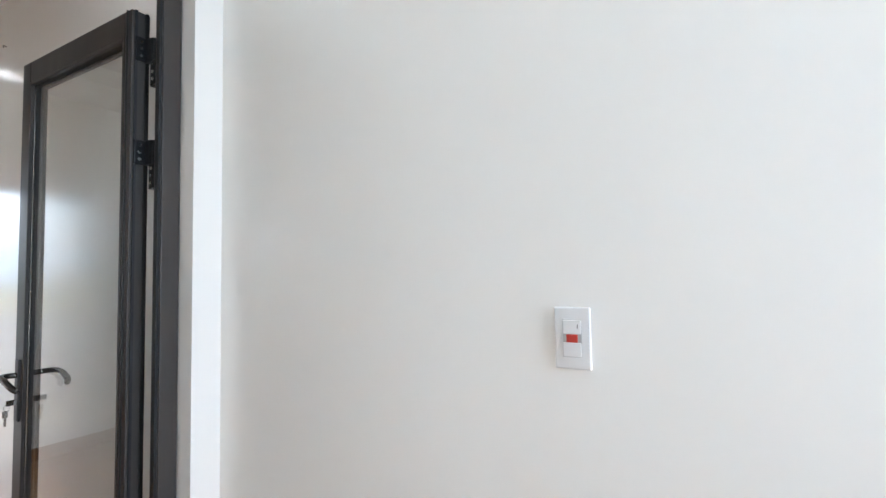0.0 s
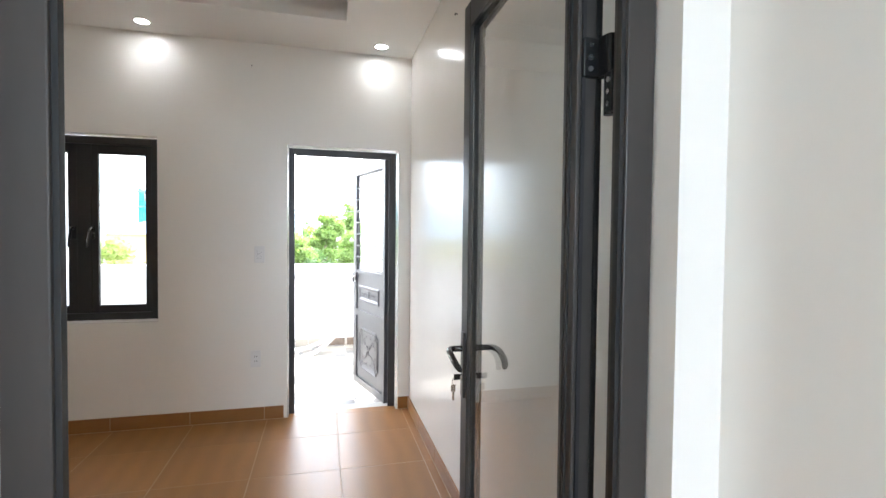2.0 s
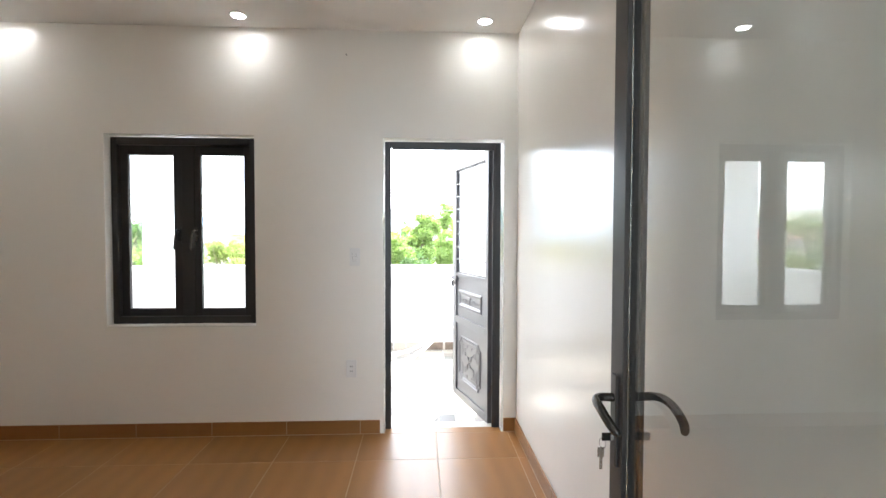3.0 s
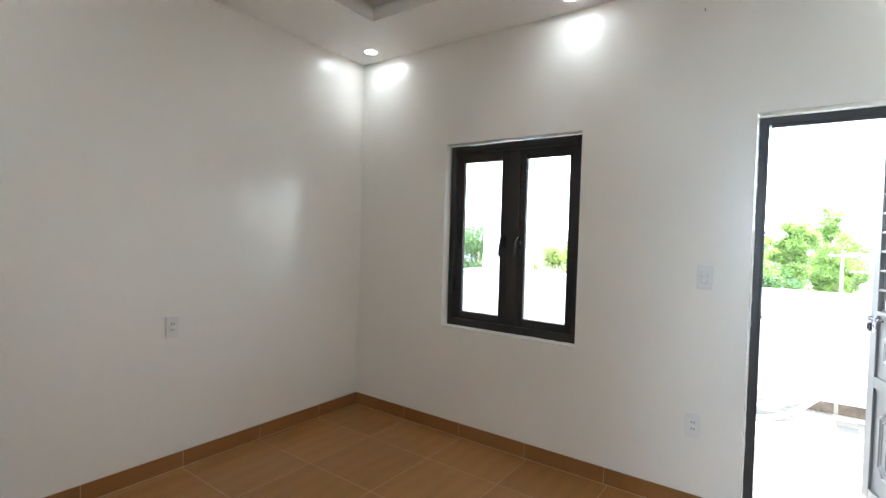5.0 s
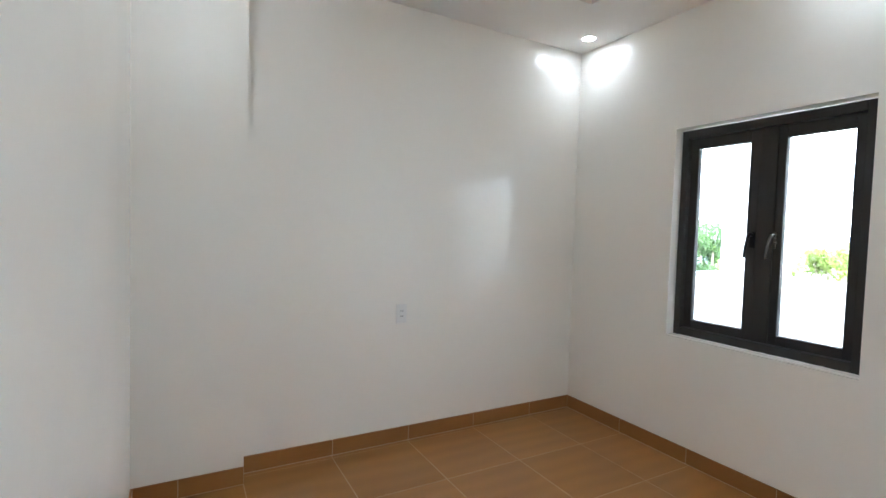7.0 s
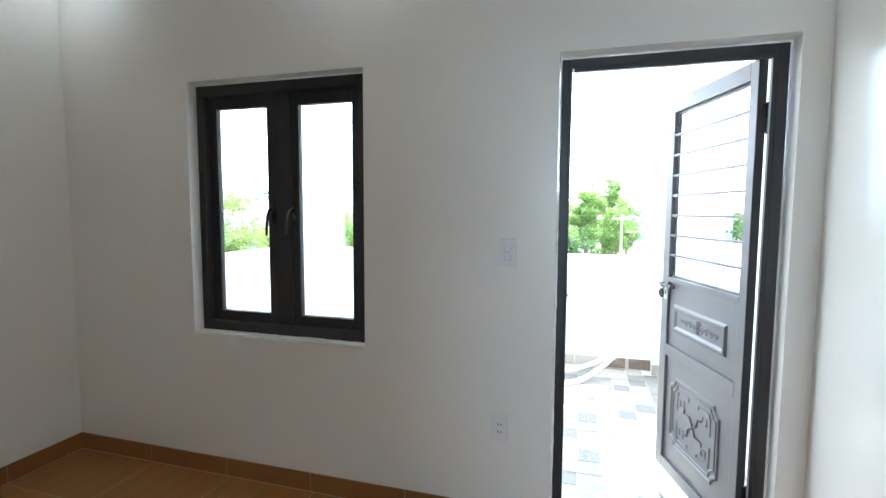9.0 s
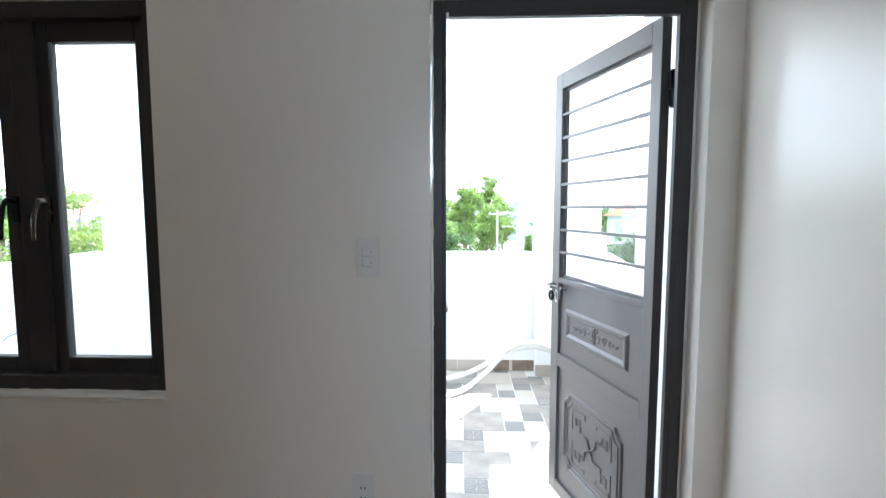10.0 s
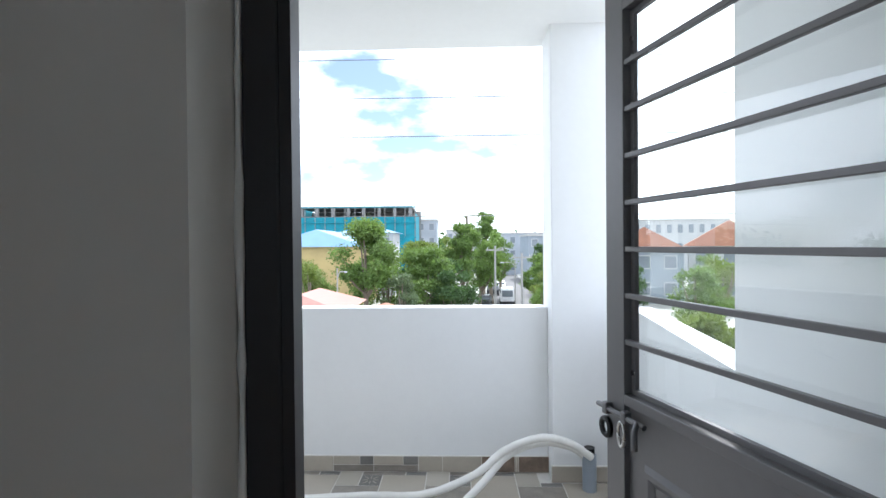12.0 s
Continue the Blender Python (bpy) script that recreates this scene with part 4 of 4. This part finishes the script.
def construction_site():
    b = thing("building_under_construction", pose(-21.1, 100, GZ, 0, 0, 1.5), "concrete building under construction wrapped in teal netting", "building")
    w, d, h = 22.5, 12.0, 15.4
    for s in range(5):
        part("floor_slab", boxes((-w / 2, w / 2, -d / 2, d / 2, (s + 1) * h / 5 - 0.35, (s + 1) * h / 5)), M_CONCD, b)
    for k in range(8):
        x = -w / 2 + 0.4 + k * (w - 0.8) / 7
        part("pillar", boxes((x - 0.3, x + 0.3, -d / 2 + 0.1, -d / 2 + 0.7, 0, h)), M_CONCD, b)
        part("back_wall", boxes((x - 1.58, x + 1.58, d / 2 - 0.6, d / 2 - 0.3, 0, h - 0.4)), M_CONCD, b)
    # netting on scaffold bays, gathered at the poles
    for k in range(9):
        x0, x1 = -w / 2 - 0.6 + k * (w + 1.2) / 9, -w / 2 - 0.6 + (k + 1) * (w + 1.2) / 9
        bm = bmesh.new()
        n = 8
        rnd = random.Random(k)
        cols = []
        for i in range(n + 1):
            u = i / n
            sag = 0.35 * math.sin(math.pi * u) + rnd.uniform(-0.08, 0.08)
            cols.append([bm.verts.new((x0 + (x1 - x0) * u, -d / 2 - 0.9 + sag * math.sin(j * 1.3), h * 0.86 * j / 6 + rnd.uniform(-0.1, 0.15))) for j in range(7)])
        for p, q in zip(cols, cols[1:]):
            for j in range(6):
                bm.faces.new((p[j], q[j], q[j + 1], p[j + 1])).smooth = True
        part("safety_net", bm, M_NET, b)
    part("safety_net", boxes((w / 2 + 0.7, w / 2 + 0.75, -d / 2 - 0.9, d / 2, 0, h * 0.9)), M_NET, b)
    part("safety_net", boxes((-w / 2 - 0.75, -w / 2 - 0.7, -d / 2 - 0.9, d / 2, 0, h * 1.02)), M_NET, b)
    for k in range(13):
        x = -w / 2 - 0.6 + k * (w + 1.2) / 12
        bm = bmesh.new()
        add_cyl(bm, (x, -d / 2 - 0.95, 0), (x, -d / 2 - 0.95, h + 0.3 + 0.5 * (k % 3)), 0.07, n=6)
        part("scaffold_pole", bm, M_CONCD, b)
    for s in range(5):
        bm = bmesh.new()
        add_cyl(bm, (-w / 2 - 0.8, -d / 2 - 1.0, (s + 1) * h / 5.1), (w / 2 + 0.8, -d / 2 - 1.0, (s + 1) * h / 5.1), 0.09, n=6)
        part("scaffold_ledger", bm, M_NET, b)


construction_site()
block_building("grey_tower_block", -10.5, -5.6, 112, 122, 7.0, M_GREYB, "narrow grey building behind the trees", 4, 2)
block_building("yellow_hall", -24.5, -12.6, 58, 70, 1.2, M_YELLOW, "low ochre building with a blue metal roof", 2, 0, M_BLUE, 2.2)
block_building("white_annex", -19.0, -10.5, 72, 80, 3.2, M_WHITEB, "white building behind the blue roof", 3, 4, M_BLUE, 1.0)
block_building("street_house", 9, 22, 118, 130, 3.8, M_GREYB, "grey houses at the end of the street", 3, 5)
block_building("street_house", 13.5, 24, 96, 108, 2.9, M_PALEB, "pale grey-blue house beside the street", 3, 4)
block_building("street_house", -4, 6, 135, 146, 5.2, M_WHITEB, "white flat-roofed house far along the street", 3, 4)
block_building("low_shed", -12.0, -7.4, 26, 31, -2.3, M_WHITEB, "low shed with a pinkish sheet roof", 1, 2, M_PINK, 0.9)
block_building("low_shed", -7.0, -3.8, 27, 31, -3.1, M_WHITEB, "low shed with a terracotta roof", 1, 2, M_TERRA, 0.7)
block_building("tiled_house", 20, 29, 60, 70, 0.4, M_PALEB, "pale blue house with a terracotta hipped roof", 2, 3, M_TERRA, 3.0, -20)
block_building("tiled_house", 30, 39, 58, 68, 0.9, M_WHITEB, "white house with a terracotta hipped roof", 2, 3, M_TERRA, 3.2, -25)
block_building("long_white_building", 36, 60, 108, 118, 6.3, M_WHITEB, "long white building with many windows", 3, 10)
for i, (x, y, top, mt, rf) in enumerate(((-52, 62, 0.8, M_WHITEB, M_PINK), (-42, 50, -1.0, M_PALEB, None), (-64, 80, 3.0, M_GREYB, None), (-38, 74, 2.2, M_WHITEB, M_BLUE), (-50, 38, -1.8, M_WHITEB, M_PINK),
                                         (-75, 52, 1.2, M_GREYB, M_TERRA), (48, 78, 2.0, M_WHITEB, M_TERRA), (60, 62, 1.4, M_GREYB, M_TERRA), (-30, 130, 5.0, M_GREYB, None), (34, 150, 6.0, M_PALEB, None))):
    block_building("distant_house", x - 6, x + 6, y - 4, y + 4, top, mt, "distant low house among trees", 2, 4, rf, 1.8, (i * 37) % 30 - 15)


# ---- trees ----
def leaf_material(name, colour):
    m = material(name, colour, 0.55, vary=0.35, scale=0.6)
    t = m.node_tree
    b = t.nodes["Principled BSDF"]
    tr = t.nodes.new("ShaderNodeBsdfTranslucent")
    tr.inputs[0].default_value = (colour[0] * 1.35, colour[1] * 1.35, colour[2] * 0.9, 1)
    g = t.nodes.new("ShaderNodeNewGeometry")
    r = t.nodes.new("ShaderNodeMapRange")
    r.inputs["To Min"].default_value = 0.6
    r.inputs["To Max"].default_value = 1.45
    t.links.new(g.outputs["Random Per Island"], r.inputs[0])
    old = b.inputs["Base Color"].links[0].from_socket
    sc = t.nodes.new("ShaderNodeVectorMath")
    sc.operation = "SCALE"
    t.links.new(old, sc.inputs[0])
    t.links.new(r.outputs[0], sc.inputs["Scale"])
    t.links.new(sc.outputs[0], b.inputs["Base Color"])
    mx = t.nodes.new("ShaderNodeMixShader")
    mx.inputs[0].default_value = 0.38
    t.links.new(b.outputs[0], mx.inputs[1])
    t.links.new(tr.outputs[0], mx.inputs[2])
    t.links.new(mx.outputs[0], t.nodes["Material Output"].inputs[0])
    return m


L_MID = leaf_material("green_leaves", (0.135, 0.21, 0.056))
L_LIGHT = leaf_material("yellow_green_leaves", (0.15, 0.20, 0.05))
L_DARK = leaf_material("dark_green_leaves", (0.055, 0.105, 0.035))
L_GREY = leaf_material("grey_green_leaves", (0.12, 0.165, 0.09))


def leaves(name, clumps, n, size, mat, parent, seed):
    """n small bent leaves spread over the shells of the clumps (centre, radii)."""
    r = np.random.RandomState(seed)
    w = np.array([c[3] * c[4] * c[5] for c in clumps]) ** 0.66
    pick = r.choice(len(clumps), n, p=w / w.sum())
    c = np.array(clumps)[pick]
    d = r.normal(size=(n, 3))
    d /= np.linalg.norm(d, axis=1)[:, None]
    rad = np.clip(0.82 + 0.27 * r.normal(size=n), 0.2, 1.6)
    p = c[:, :3] + d * c[:, 3:6] * rad[:, None]
    a = r.normal(size=(n, 3)) + d * 0.3
    a /= np.linalg.norm(a, axis=1)[:, None]
    b = np.cross(a, r.normal(size=(n, 3)))
    b /= np.linalg.norm(b, axis=1)[:, None]
    s = size * (0.55 + 0.9 * r.rand(n))[:, None]
    q = np.stack((p - a * s, p + b * s * 0.45 + d * s * 0.15, p + a * s, p - b * s * 0.45 + d * s * 0.15), 1).reshape(-1, 3)
    idx = np.arange(n * 4).reshape(-1, 4)
    me = bpy.data.meshes.new(name)
    me.from_pydata(q.tolist(), [], np.concatenate((idx[:, [0, 1, 2]], idx[:, [0, 2, 3]])).tolist())
    me.materials.append(mat)
    ob = new(name, me)
    ob.parent = parent
    return ob


def tree(x, y, top, width, seed, mat, label, crown=0.55, n=2600, size=0.24, flat_top=False, base=GZ):
    """Tapered trunk with limbs and a crown of clumps; crown: its share of the height."""
    r = random.Random(seed)
    h = top - base
    t = thing("tree", pose(x, y, base), label, "tree")
    bm = bmesh.new()
    hb = h * (1 - crown)
    r0 = 0.022 * h + 0.06
    lean = (r.uniform(-0.3, 0.3), r.uniform(-0.3, 0.3))
    trunk = smooth_path([(0, 0, -0.1), (lean[0] * 0.3, lean[1] * 0.3, hb * 0.5), (lean[0], lean[1], hb), (lean[0] * 1.5, lean[1] * 1.3, hb + h * crown * 0.6)], 5)
    add_tube(bm, trunk, [r0 * (1.15 - 0.85 * i / (len(trunk) - 1)) for i in range(len(trunk))], 9)
    part("trunk", bm, M_BARK, t)
    clumps = []
    rx = width / 2
    k = 0
    while len(clumps) < 30 and k < 90:
        k += 1
        a, q = r.uniform(0, 2 * math.pi), math.sqrt(r.uniform(0.02, 1))
        v = r.uniform(0.08, 0.95)
        prof = (1.0 - 0.55 * v ** 2.5) if flat_top else math.sin(math.pi * (0.18 + 0.72 * v)) ** 0.7
        cr = rx * r.uniform(0.17, 0.34)
        ca = max(0.0, (rx * prof - cr * 0.8)) * q
        cz = hb + h * crown * v * (0.98 if not flat_top else 0.9)
        clumps.append((lean[0] + ca * math.cos(a), lean[1] + ca * math.sin(a), min(cz, h - cr * 0.62), cr, cr, cr * (0.5 if flat_top else 0.72)))
    bl = bmesh.new()
    for c in clumps[:9]:
        s = hb * r.uniform(0.72, 1.05)
        add_tube(bl, smooth_path([(lean[0] * s / hb, lean[1] * s / hb, s), (c[0] * 0.5 + lean[0] * 0.5, c[1] * 0.5 + lean[1] * 0.5, (s + c[2]) / 2 - 0.2), (c[0], c[1], c[2])], 4),
                 [r0 * 0.42 * (1 - 0.085 * i) for i in range(9)], 6)
    part("limbs", bl, M_BARK, t)
    leaves("crown", clumps, int(n * 1.9), size * 0.72, mat, t, seed)
    return t


def palm(x, y, top, seed):
    r = random.Random(seed)
    t = thing("palm_tree", pose(x, y, GZ), "tall palm with a tuft of feathered fronds", "tree")
    h = top - GZ - 1.0
    bm = bmesh.new()
    add_tube(bm, smooth_path([(0, 0, -0.1), (0.2, 0, h * 0.5), (0.1, 0, h)], 6), 0.16, 8)
    part("trunk", bm, M_BARK, t)
    for k in range(13):
        a = 2 * math.pi * k / 13 + r.uniform(-0.2, 0.2)
        up = r.uniform(0.3, 1.3)
        L = r.uniform(1.7, 2.3)
        v, f = [], []
        for i in range(9):
            u = i / 8
            px = L * u * math.cos(a) + 0.1
            py = L * u * math.sin(a)
            pz = h + up * u * 1.1 - 1.3 * u * u
            wd = 0.38 * math.sin(math.pi * min(1, 0.12 + 0.88 * u)) + 0.03
            nx, ny = -math.sin(a), math.cos(a)
            for s in (-1, 1):
                b0 = len(v)
                v += [(px - 0.05 * math.cos(a), py - 0.05 * math.sin(a), pz), (px + 0.07 * math.cos(a), py + 0.07 * math.sin(a), pz),
                      (px + 0.18 * math.cos(a) + s * nx * wd, py + 0.18 * math.sin(a) + s * ny * wd, pz - 0.12)]
                f.append((b0, b0 + 1, b0 + 2))
        me = bpy.data.meshes.new("frond")
        me.from_pydata(v, [], f)
        me.materials.append(L_MID)
        o = new("frond", me)
        o.parent = t


tree(-8.0, 37.4, 3.3, 6.4, 11, L_MID, "broad-leaved tree with a rounded green crown", 0.56, 9000, 0.17)
tree(-11.6, 34.5, 0.2, 4.2, 12, L_LIGHT, "small feathery yellow-green tree", 0.6, 3200, 0.13)
tree(-4.9, 35.5, -0.6, 3.2, 13, L_GREY, "bushy tree with grey-green leaves", 0.85, 3500, 0.13)
tree(-3.4, 42.0, 1.5, 7.2, 14, L_MID, "spreading deep green flame tree", 0.66, 8000, 0.17, True)
tree(-4.8, 47.0, 2.1, 6.0, 15, L_LIGHT, "spreading light green tree", 0.5, 4000, 0.17, True)
tree(-0.1, 49.7, 3.8, 4.8, 16, L_MID, "tall green street tree", 0.62, 8000, 0.17)
tree(3.0, 69.5, 6.4, 5.4, 17, L_MID, "tall tree with a rounded crown", 0.5, 3600, 0.22)
tree(3.6, 60.5, 3.0, 4.6, 18, L_MID, "green tree beside the street", 0.6, 3600, 0.2)
tree(-1.6, 60.5, 2.5, 5.0, 19, L_LIGHT, "light green tree beside the street", 0.6, 3000, 0.2)
tree(7.6, 44.5, -0.2, 4.0, 20, L_LIGHT, "flowering shrubby tree by the fence", 0.8, 3400, 0.14)
tree(8.6, 55.0, 0.3, 4.4, 21, L_MID, "green tree on the pavement", 0.7, 3000, 0.18)
tree(12.5, 72.0, 1.4, 6.0, 22, L_DARK, "dark green tree beside the street", 0.7, 2600, 0.24)
palm(0.3, 55.0, 5.6, 5)
tree(-7.4, 43.0, 0.9, 7.5, 23, L_MID, "green tree behind the street trees", 0.75, 4000, 0.18)
tree(1.8, 54.5, 2.4, 5.2, 24, L_MID, "leafy street tree with a dense crown", 0.72, 4500, 0.18)
tree(-1.8, 45.0, 0.3, 6.0, 25, L_DARK, "low dark green spreading tree", 0.8, 4500, 0.17)
tree(5.4, 66.0, 2.6, 5.0, 28, L_MID, "green tree hanging over the street", 0.7, 3200, 0.2)
tree(9.0, 50.0, 0.6, 4.2, 29, L_MID, "leafy tree on the pavement edge", 0.8, 3200, 0.18)
tree(-1.0, 40.5, -0.9, 4.6, 30, L_DARK, "low dark hedge-like tree", 0.9, 4000, 0.15)
tree(6.6, 38.5, -1.6, 3.4, 26, L_MID, "leafy shrub by the garden fence", 0.9, 3000, 0.13)
tree(-14.5, 44.0, -0.8, 6.0, 27, L_MID, "green garden tree before the ochre hall", 0.8, 3500, 0.18)
EAST = ((17.5, 36.0, -0.6, 5.0, L_MID), (22.5, 42.0, 0.2, 5.5, L_LIGHT), (13.2, 27.0, -2.6, 4.4, L_LIGHT), (16.5, 47.0, -0.9, 4.6, L_DARK), (27.0, 52.0, 0.6, 5.0, L_MID), (20.5, 31.0, -1.8, 4.8, L_DARK))
for i, (x, y, top, wd, mt) in enumerate(EAST):
    tree(x, y, top, wd, 40 + i, mt, "green garden tree among the houses", 0.75, 2600, 0.17)
WEST = ((-16.0, 27.0, 1.2, 6.0, L_MID), (-22.0, 32.0, 2.6, 6.4, L_DARK), (-20.0, 23.0, 0.2, 5.0, L_LIGHT), (-30.0, 33.0, 3.0, 7.0, L_MID), (-27.5, 25.0, 1.6, 6.0, L_MID), (-38.0, 36.0, 3.0, 7.0, L_DARK), (-17.5, 40.0, 0.8, 6.0, L_LIGHT), (-34.0, 26.0, 1.0, 6.0, L_LIGHT),
        (-44.0, 30.0, 2.6, 7.0, L_MID), (-27.0, 45.0, 2.0, 6.0, L_LIGHT))
for i, (x, y, top, wd, mt) in enumerate(WEST):
    tree(x, y, top, wd, 60 + i, mt, "green tree in the gardens beyond the terrace", 0.68, 2600, 0.2)

# far belt of trees
belt = []
rb = random.Random(9)
for k in range(130):
    a = radians(rb.uniform(-75, 75))
    dd = rb.uniform(150, 260)
    s = rb.uniform(4, 9)
    belt.append((dd * math.sin(a), dd * math.cos(a), GZ + s * 0.6, s, s, s * 0.75))
far = leaves("far_trees", belt, 26000, 1.1, L_DARK, None, 77)
tagged(far, "distant belt of green trees on the horizon", "trees", "", "stuff")

M_POLE = material("concrete_pole", (0.36, 0.35, 0.33), 0.85, vary=0.15, scale=2)


def utility_pole(x, y, top, label, arm=True, lamp=0.0, name="utility_pole", r=0.14):
    p = thing(name, pose(x, y, GZ), label, "pole")
    h = top - GZ
    bm = bmesh.new()
    add_cyl(bm, (0, 0, 0), (0, 0, h), r, r * 0.65, 10)
    part("shaft", bm, M_POLE, p)
    if arm:
        part("cross_arm", boxes((-0.9, 0.9, -0.06, 0.06, h - 0.5, h - 0.36)), M_POLE, p)
        for k in range(3):
            bm = bmesh.new()
            add_cyl(bm, (-0.75 + 0.75 * k, 0, h - 0.36), (-0.75 + 0.75 * k, 0, h - 0.14), 0.05, n=8)
            part("insulator", bm, M_WHITEB, p)
    if lamp:
        bm = bmesh.new()
        add_tube(bm, smooth_path([(0, 0, h - 0.8), (lamp * 0.3, 0, h - 0.3), (lamp, 0, h - 0.25)], 6), 0.04, 6)
        part("lamp_arm", bm, M_POLE, p)
        part("lamp_head", boxes((min(lamp, lamp * 1.35), max(lamp, lamp * 1.35), -0.12, 0.12, h - 0.34, h - 0.22), bevel=0.03), M_WHITEB, p)


utility_pole(3.1, 47.8, 1.2, "grey concrete utility pole with a cross arm", True, 1.0)
utility_pole(5.4, 44.9, 0.5, "grey concrete utility pole with a cross arm", True)
utility_pole(5.6, 52.0, -0.4, "street lamp with a curved arm", False, -1.2, "street_lamp", 0.08)
utility_pole(-9.0, 32.3, -0.2, "slim grey street lamp", False, 0.5, "street_lamp", 0.07)
utility_pole(-75, 12.0, 7.4, "grey concrete utility pole carrying wires", True)
utility_pole(79, 12.0, 7.4, "grey concrete utility pole carrying wires", True)
for y, za, zb in ((12.0, 6.45, 6.1), (12.0, 5.35, 5.2), (12.0, 4.35, 4.2), (12.0, 2.75, 2.5), (12.0, 2.3, 2.1)):
    bm = bmesh.new()
    add_tube(bm, [(-75 + 154 * u, y, za + (zb - za) * u - 0.5 * 4 * u * (1 - u) + 0.42) for u in np.linspace(0, 1, 25)], 0.011, 5)
    tagged(part("overhead_wire", bm, M_PLASTIC_SHADE), "dark overhead wire strung along the street", "wire", "street wires")


def vehicle(x, y, rz, mat, L, W, H, van, label):
    c = thing("van" if van else "car", pose(x, y, GZ + 0.03, 0, 0, rz), label, "vehicle")
    bm = bmesh.new()
    if van:
        prof = ((-L / 2, 0.35), (L / 2, 0.35), (L / 2, 0.9), (L / 2 - 0.35, 1.05), (L / 2 - 0.95, H), (-L / 2 + 0.1, H), (-L / 2, H - 0.3))
    else:
        prof = ((-L / 2, 0.3), (L / 2, 0.3), (L / 2, 0.7), (L / 2 - 1.0, 0.88), (L / 2 - 1.7, H), (-L / 2 + 1.0, H), (-L / 2 + 0.3, 0.95), (-L / 2, 0.85))
    sides = [[bm.verts.new((px, s * W / 2 * (1 if pz < 1 else 0.86), pz)) for px, pz in prof] for s in (-1, 1)]
    bm.faces.new(sides[0])
    bm.faces.new(sides[1][::-1])
    n = len(prof)
    for k in range(n):
        bm.faces.new((sides[0][k], sides[1][k], sides[1][(k + 1) % n], sides[0][(k + 1) % n]))
    bmesh.ops.bevel(bm, geom=bm.edges[:], offset=0.07, segments=2, affect="EDGES")
    part("body", bm, mat, c)
    for s in (-1, 1):
        part("side_window", boxes((-L / 2 + 0.7, L / 2 - 1.3, s * W * 0.44 - 0.05, s * W * 0.44 + 0.05, 0.98, H - 0.16), bevel=0.02), M_PANE, c)
        for px in (-L / 2 + 0.8, L / 2 - 0.8):
            b2 = bmesh.new()
            add_cyl(b2, (px, s * (W / 2 - 0.2), 0.31), (px, s * (W / 2 + 0.01), 0.31), 0.31, n=16)
            part("wheel", b2, M_RUBBER, c)
    part("rear_window", boxes((-L / 2 - 0.03 + (0.0 if van else 0.4), -L / 2 + 0.08 + (0.0 if van else 0.45), -W * 0.36, W * 0.36, 0.98, H - 0.2), bevel=0.02), M_PANE, c)


M_CARW = material("white_car_paint", (0.72, 0.72, 0.72), 0.25, vary=0.03)
M_CARD = material("dark_car_paint", (0.05, 0.055, 0.06), 0.25, vary=0.05)
vehicle(5.7, 62, 86, M_CARW, 4.6, 1.85, 1.95, True, "white van parked at the roadside")
vehicle(2.6, 58, 86, M_CARD, 4.4, 1.8, 1.45, False, "dark car parked under the trees")
vehicle(4.6, 72, 86, M_CARD, 4.4, 1.8, 1.45, False, "dark car parked along the street")
vehicle(6.4, 80, 86, M_CARW, 4.4, 1.8, 1.45, False, "white car parked along the street")
# garden fence by the pavement
fence = thing("fence", pose(9.6, 31, GZ, 0, 0, 0), "pale garden fence along the pavement", "fence")
for k in range(20):
    part("post", boxes((0.13 * k * 2.5 * 0.27, 0.13 * k * 2.5 * 0.27 + 0.15, k * 2.4, k * 2.4 + 0.15, 0, 1.5)), M_CONC, fence)
    part("panel", boxes((0.0878 * k + 0.02, 0.0878 * k + 0.10, k * 2.4 + 0.15, k * 2.4 + 2.4, 0.1, 1.35)), M_WHITEB, fence)

# ---- pieces of the floors ----
lay(floor, XW + 0.011, XE - 0.011, YS, WN - 0.011, -0.457, -0.447, 0.5, M_WOOD)
lay(floor, -0.966, 0.013, YH, YS, -0.457, -0.447, 0.5, M_WOOD)
lay(floor, -2.08, XE - 0.011, -7.0, YH, -0.457, -0.447, 0.5, M_WOOD)
lay(floor, -0.812, 0.0, WN - 0.011, 0.03, -0.457, -0.447, 0.5, M_WOOD)
terrace_tiles()
terrace_skirting()
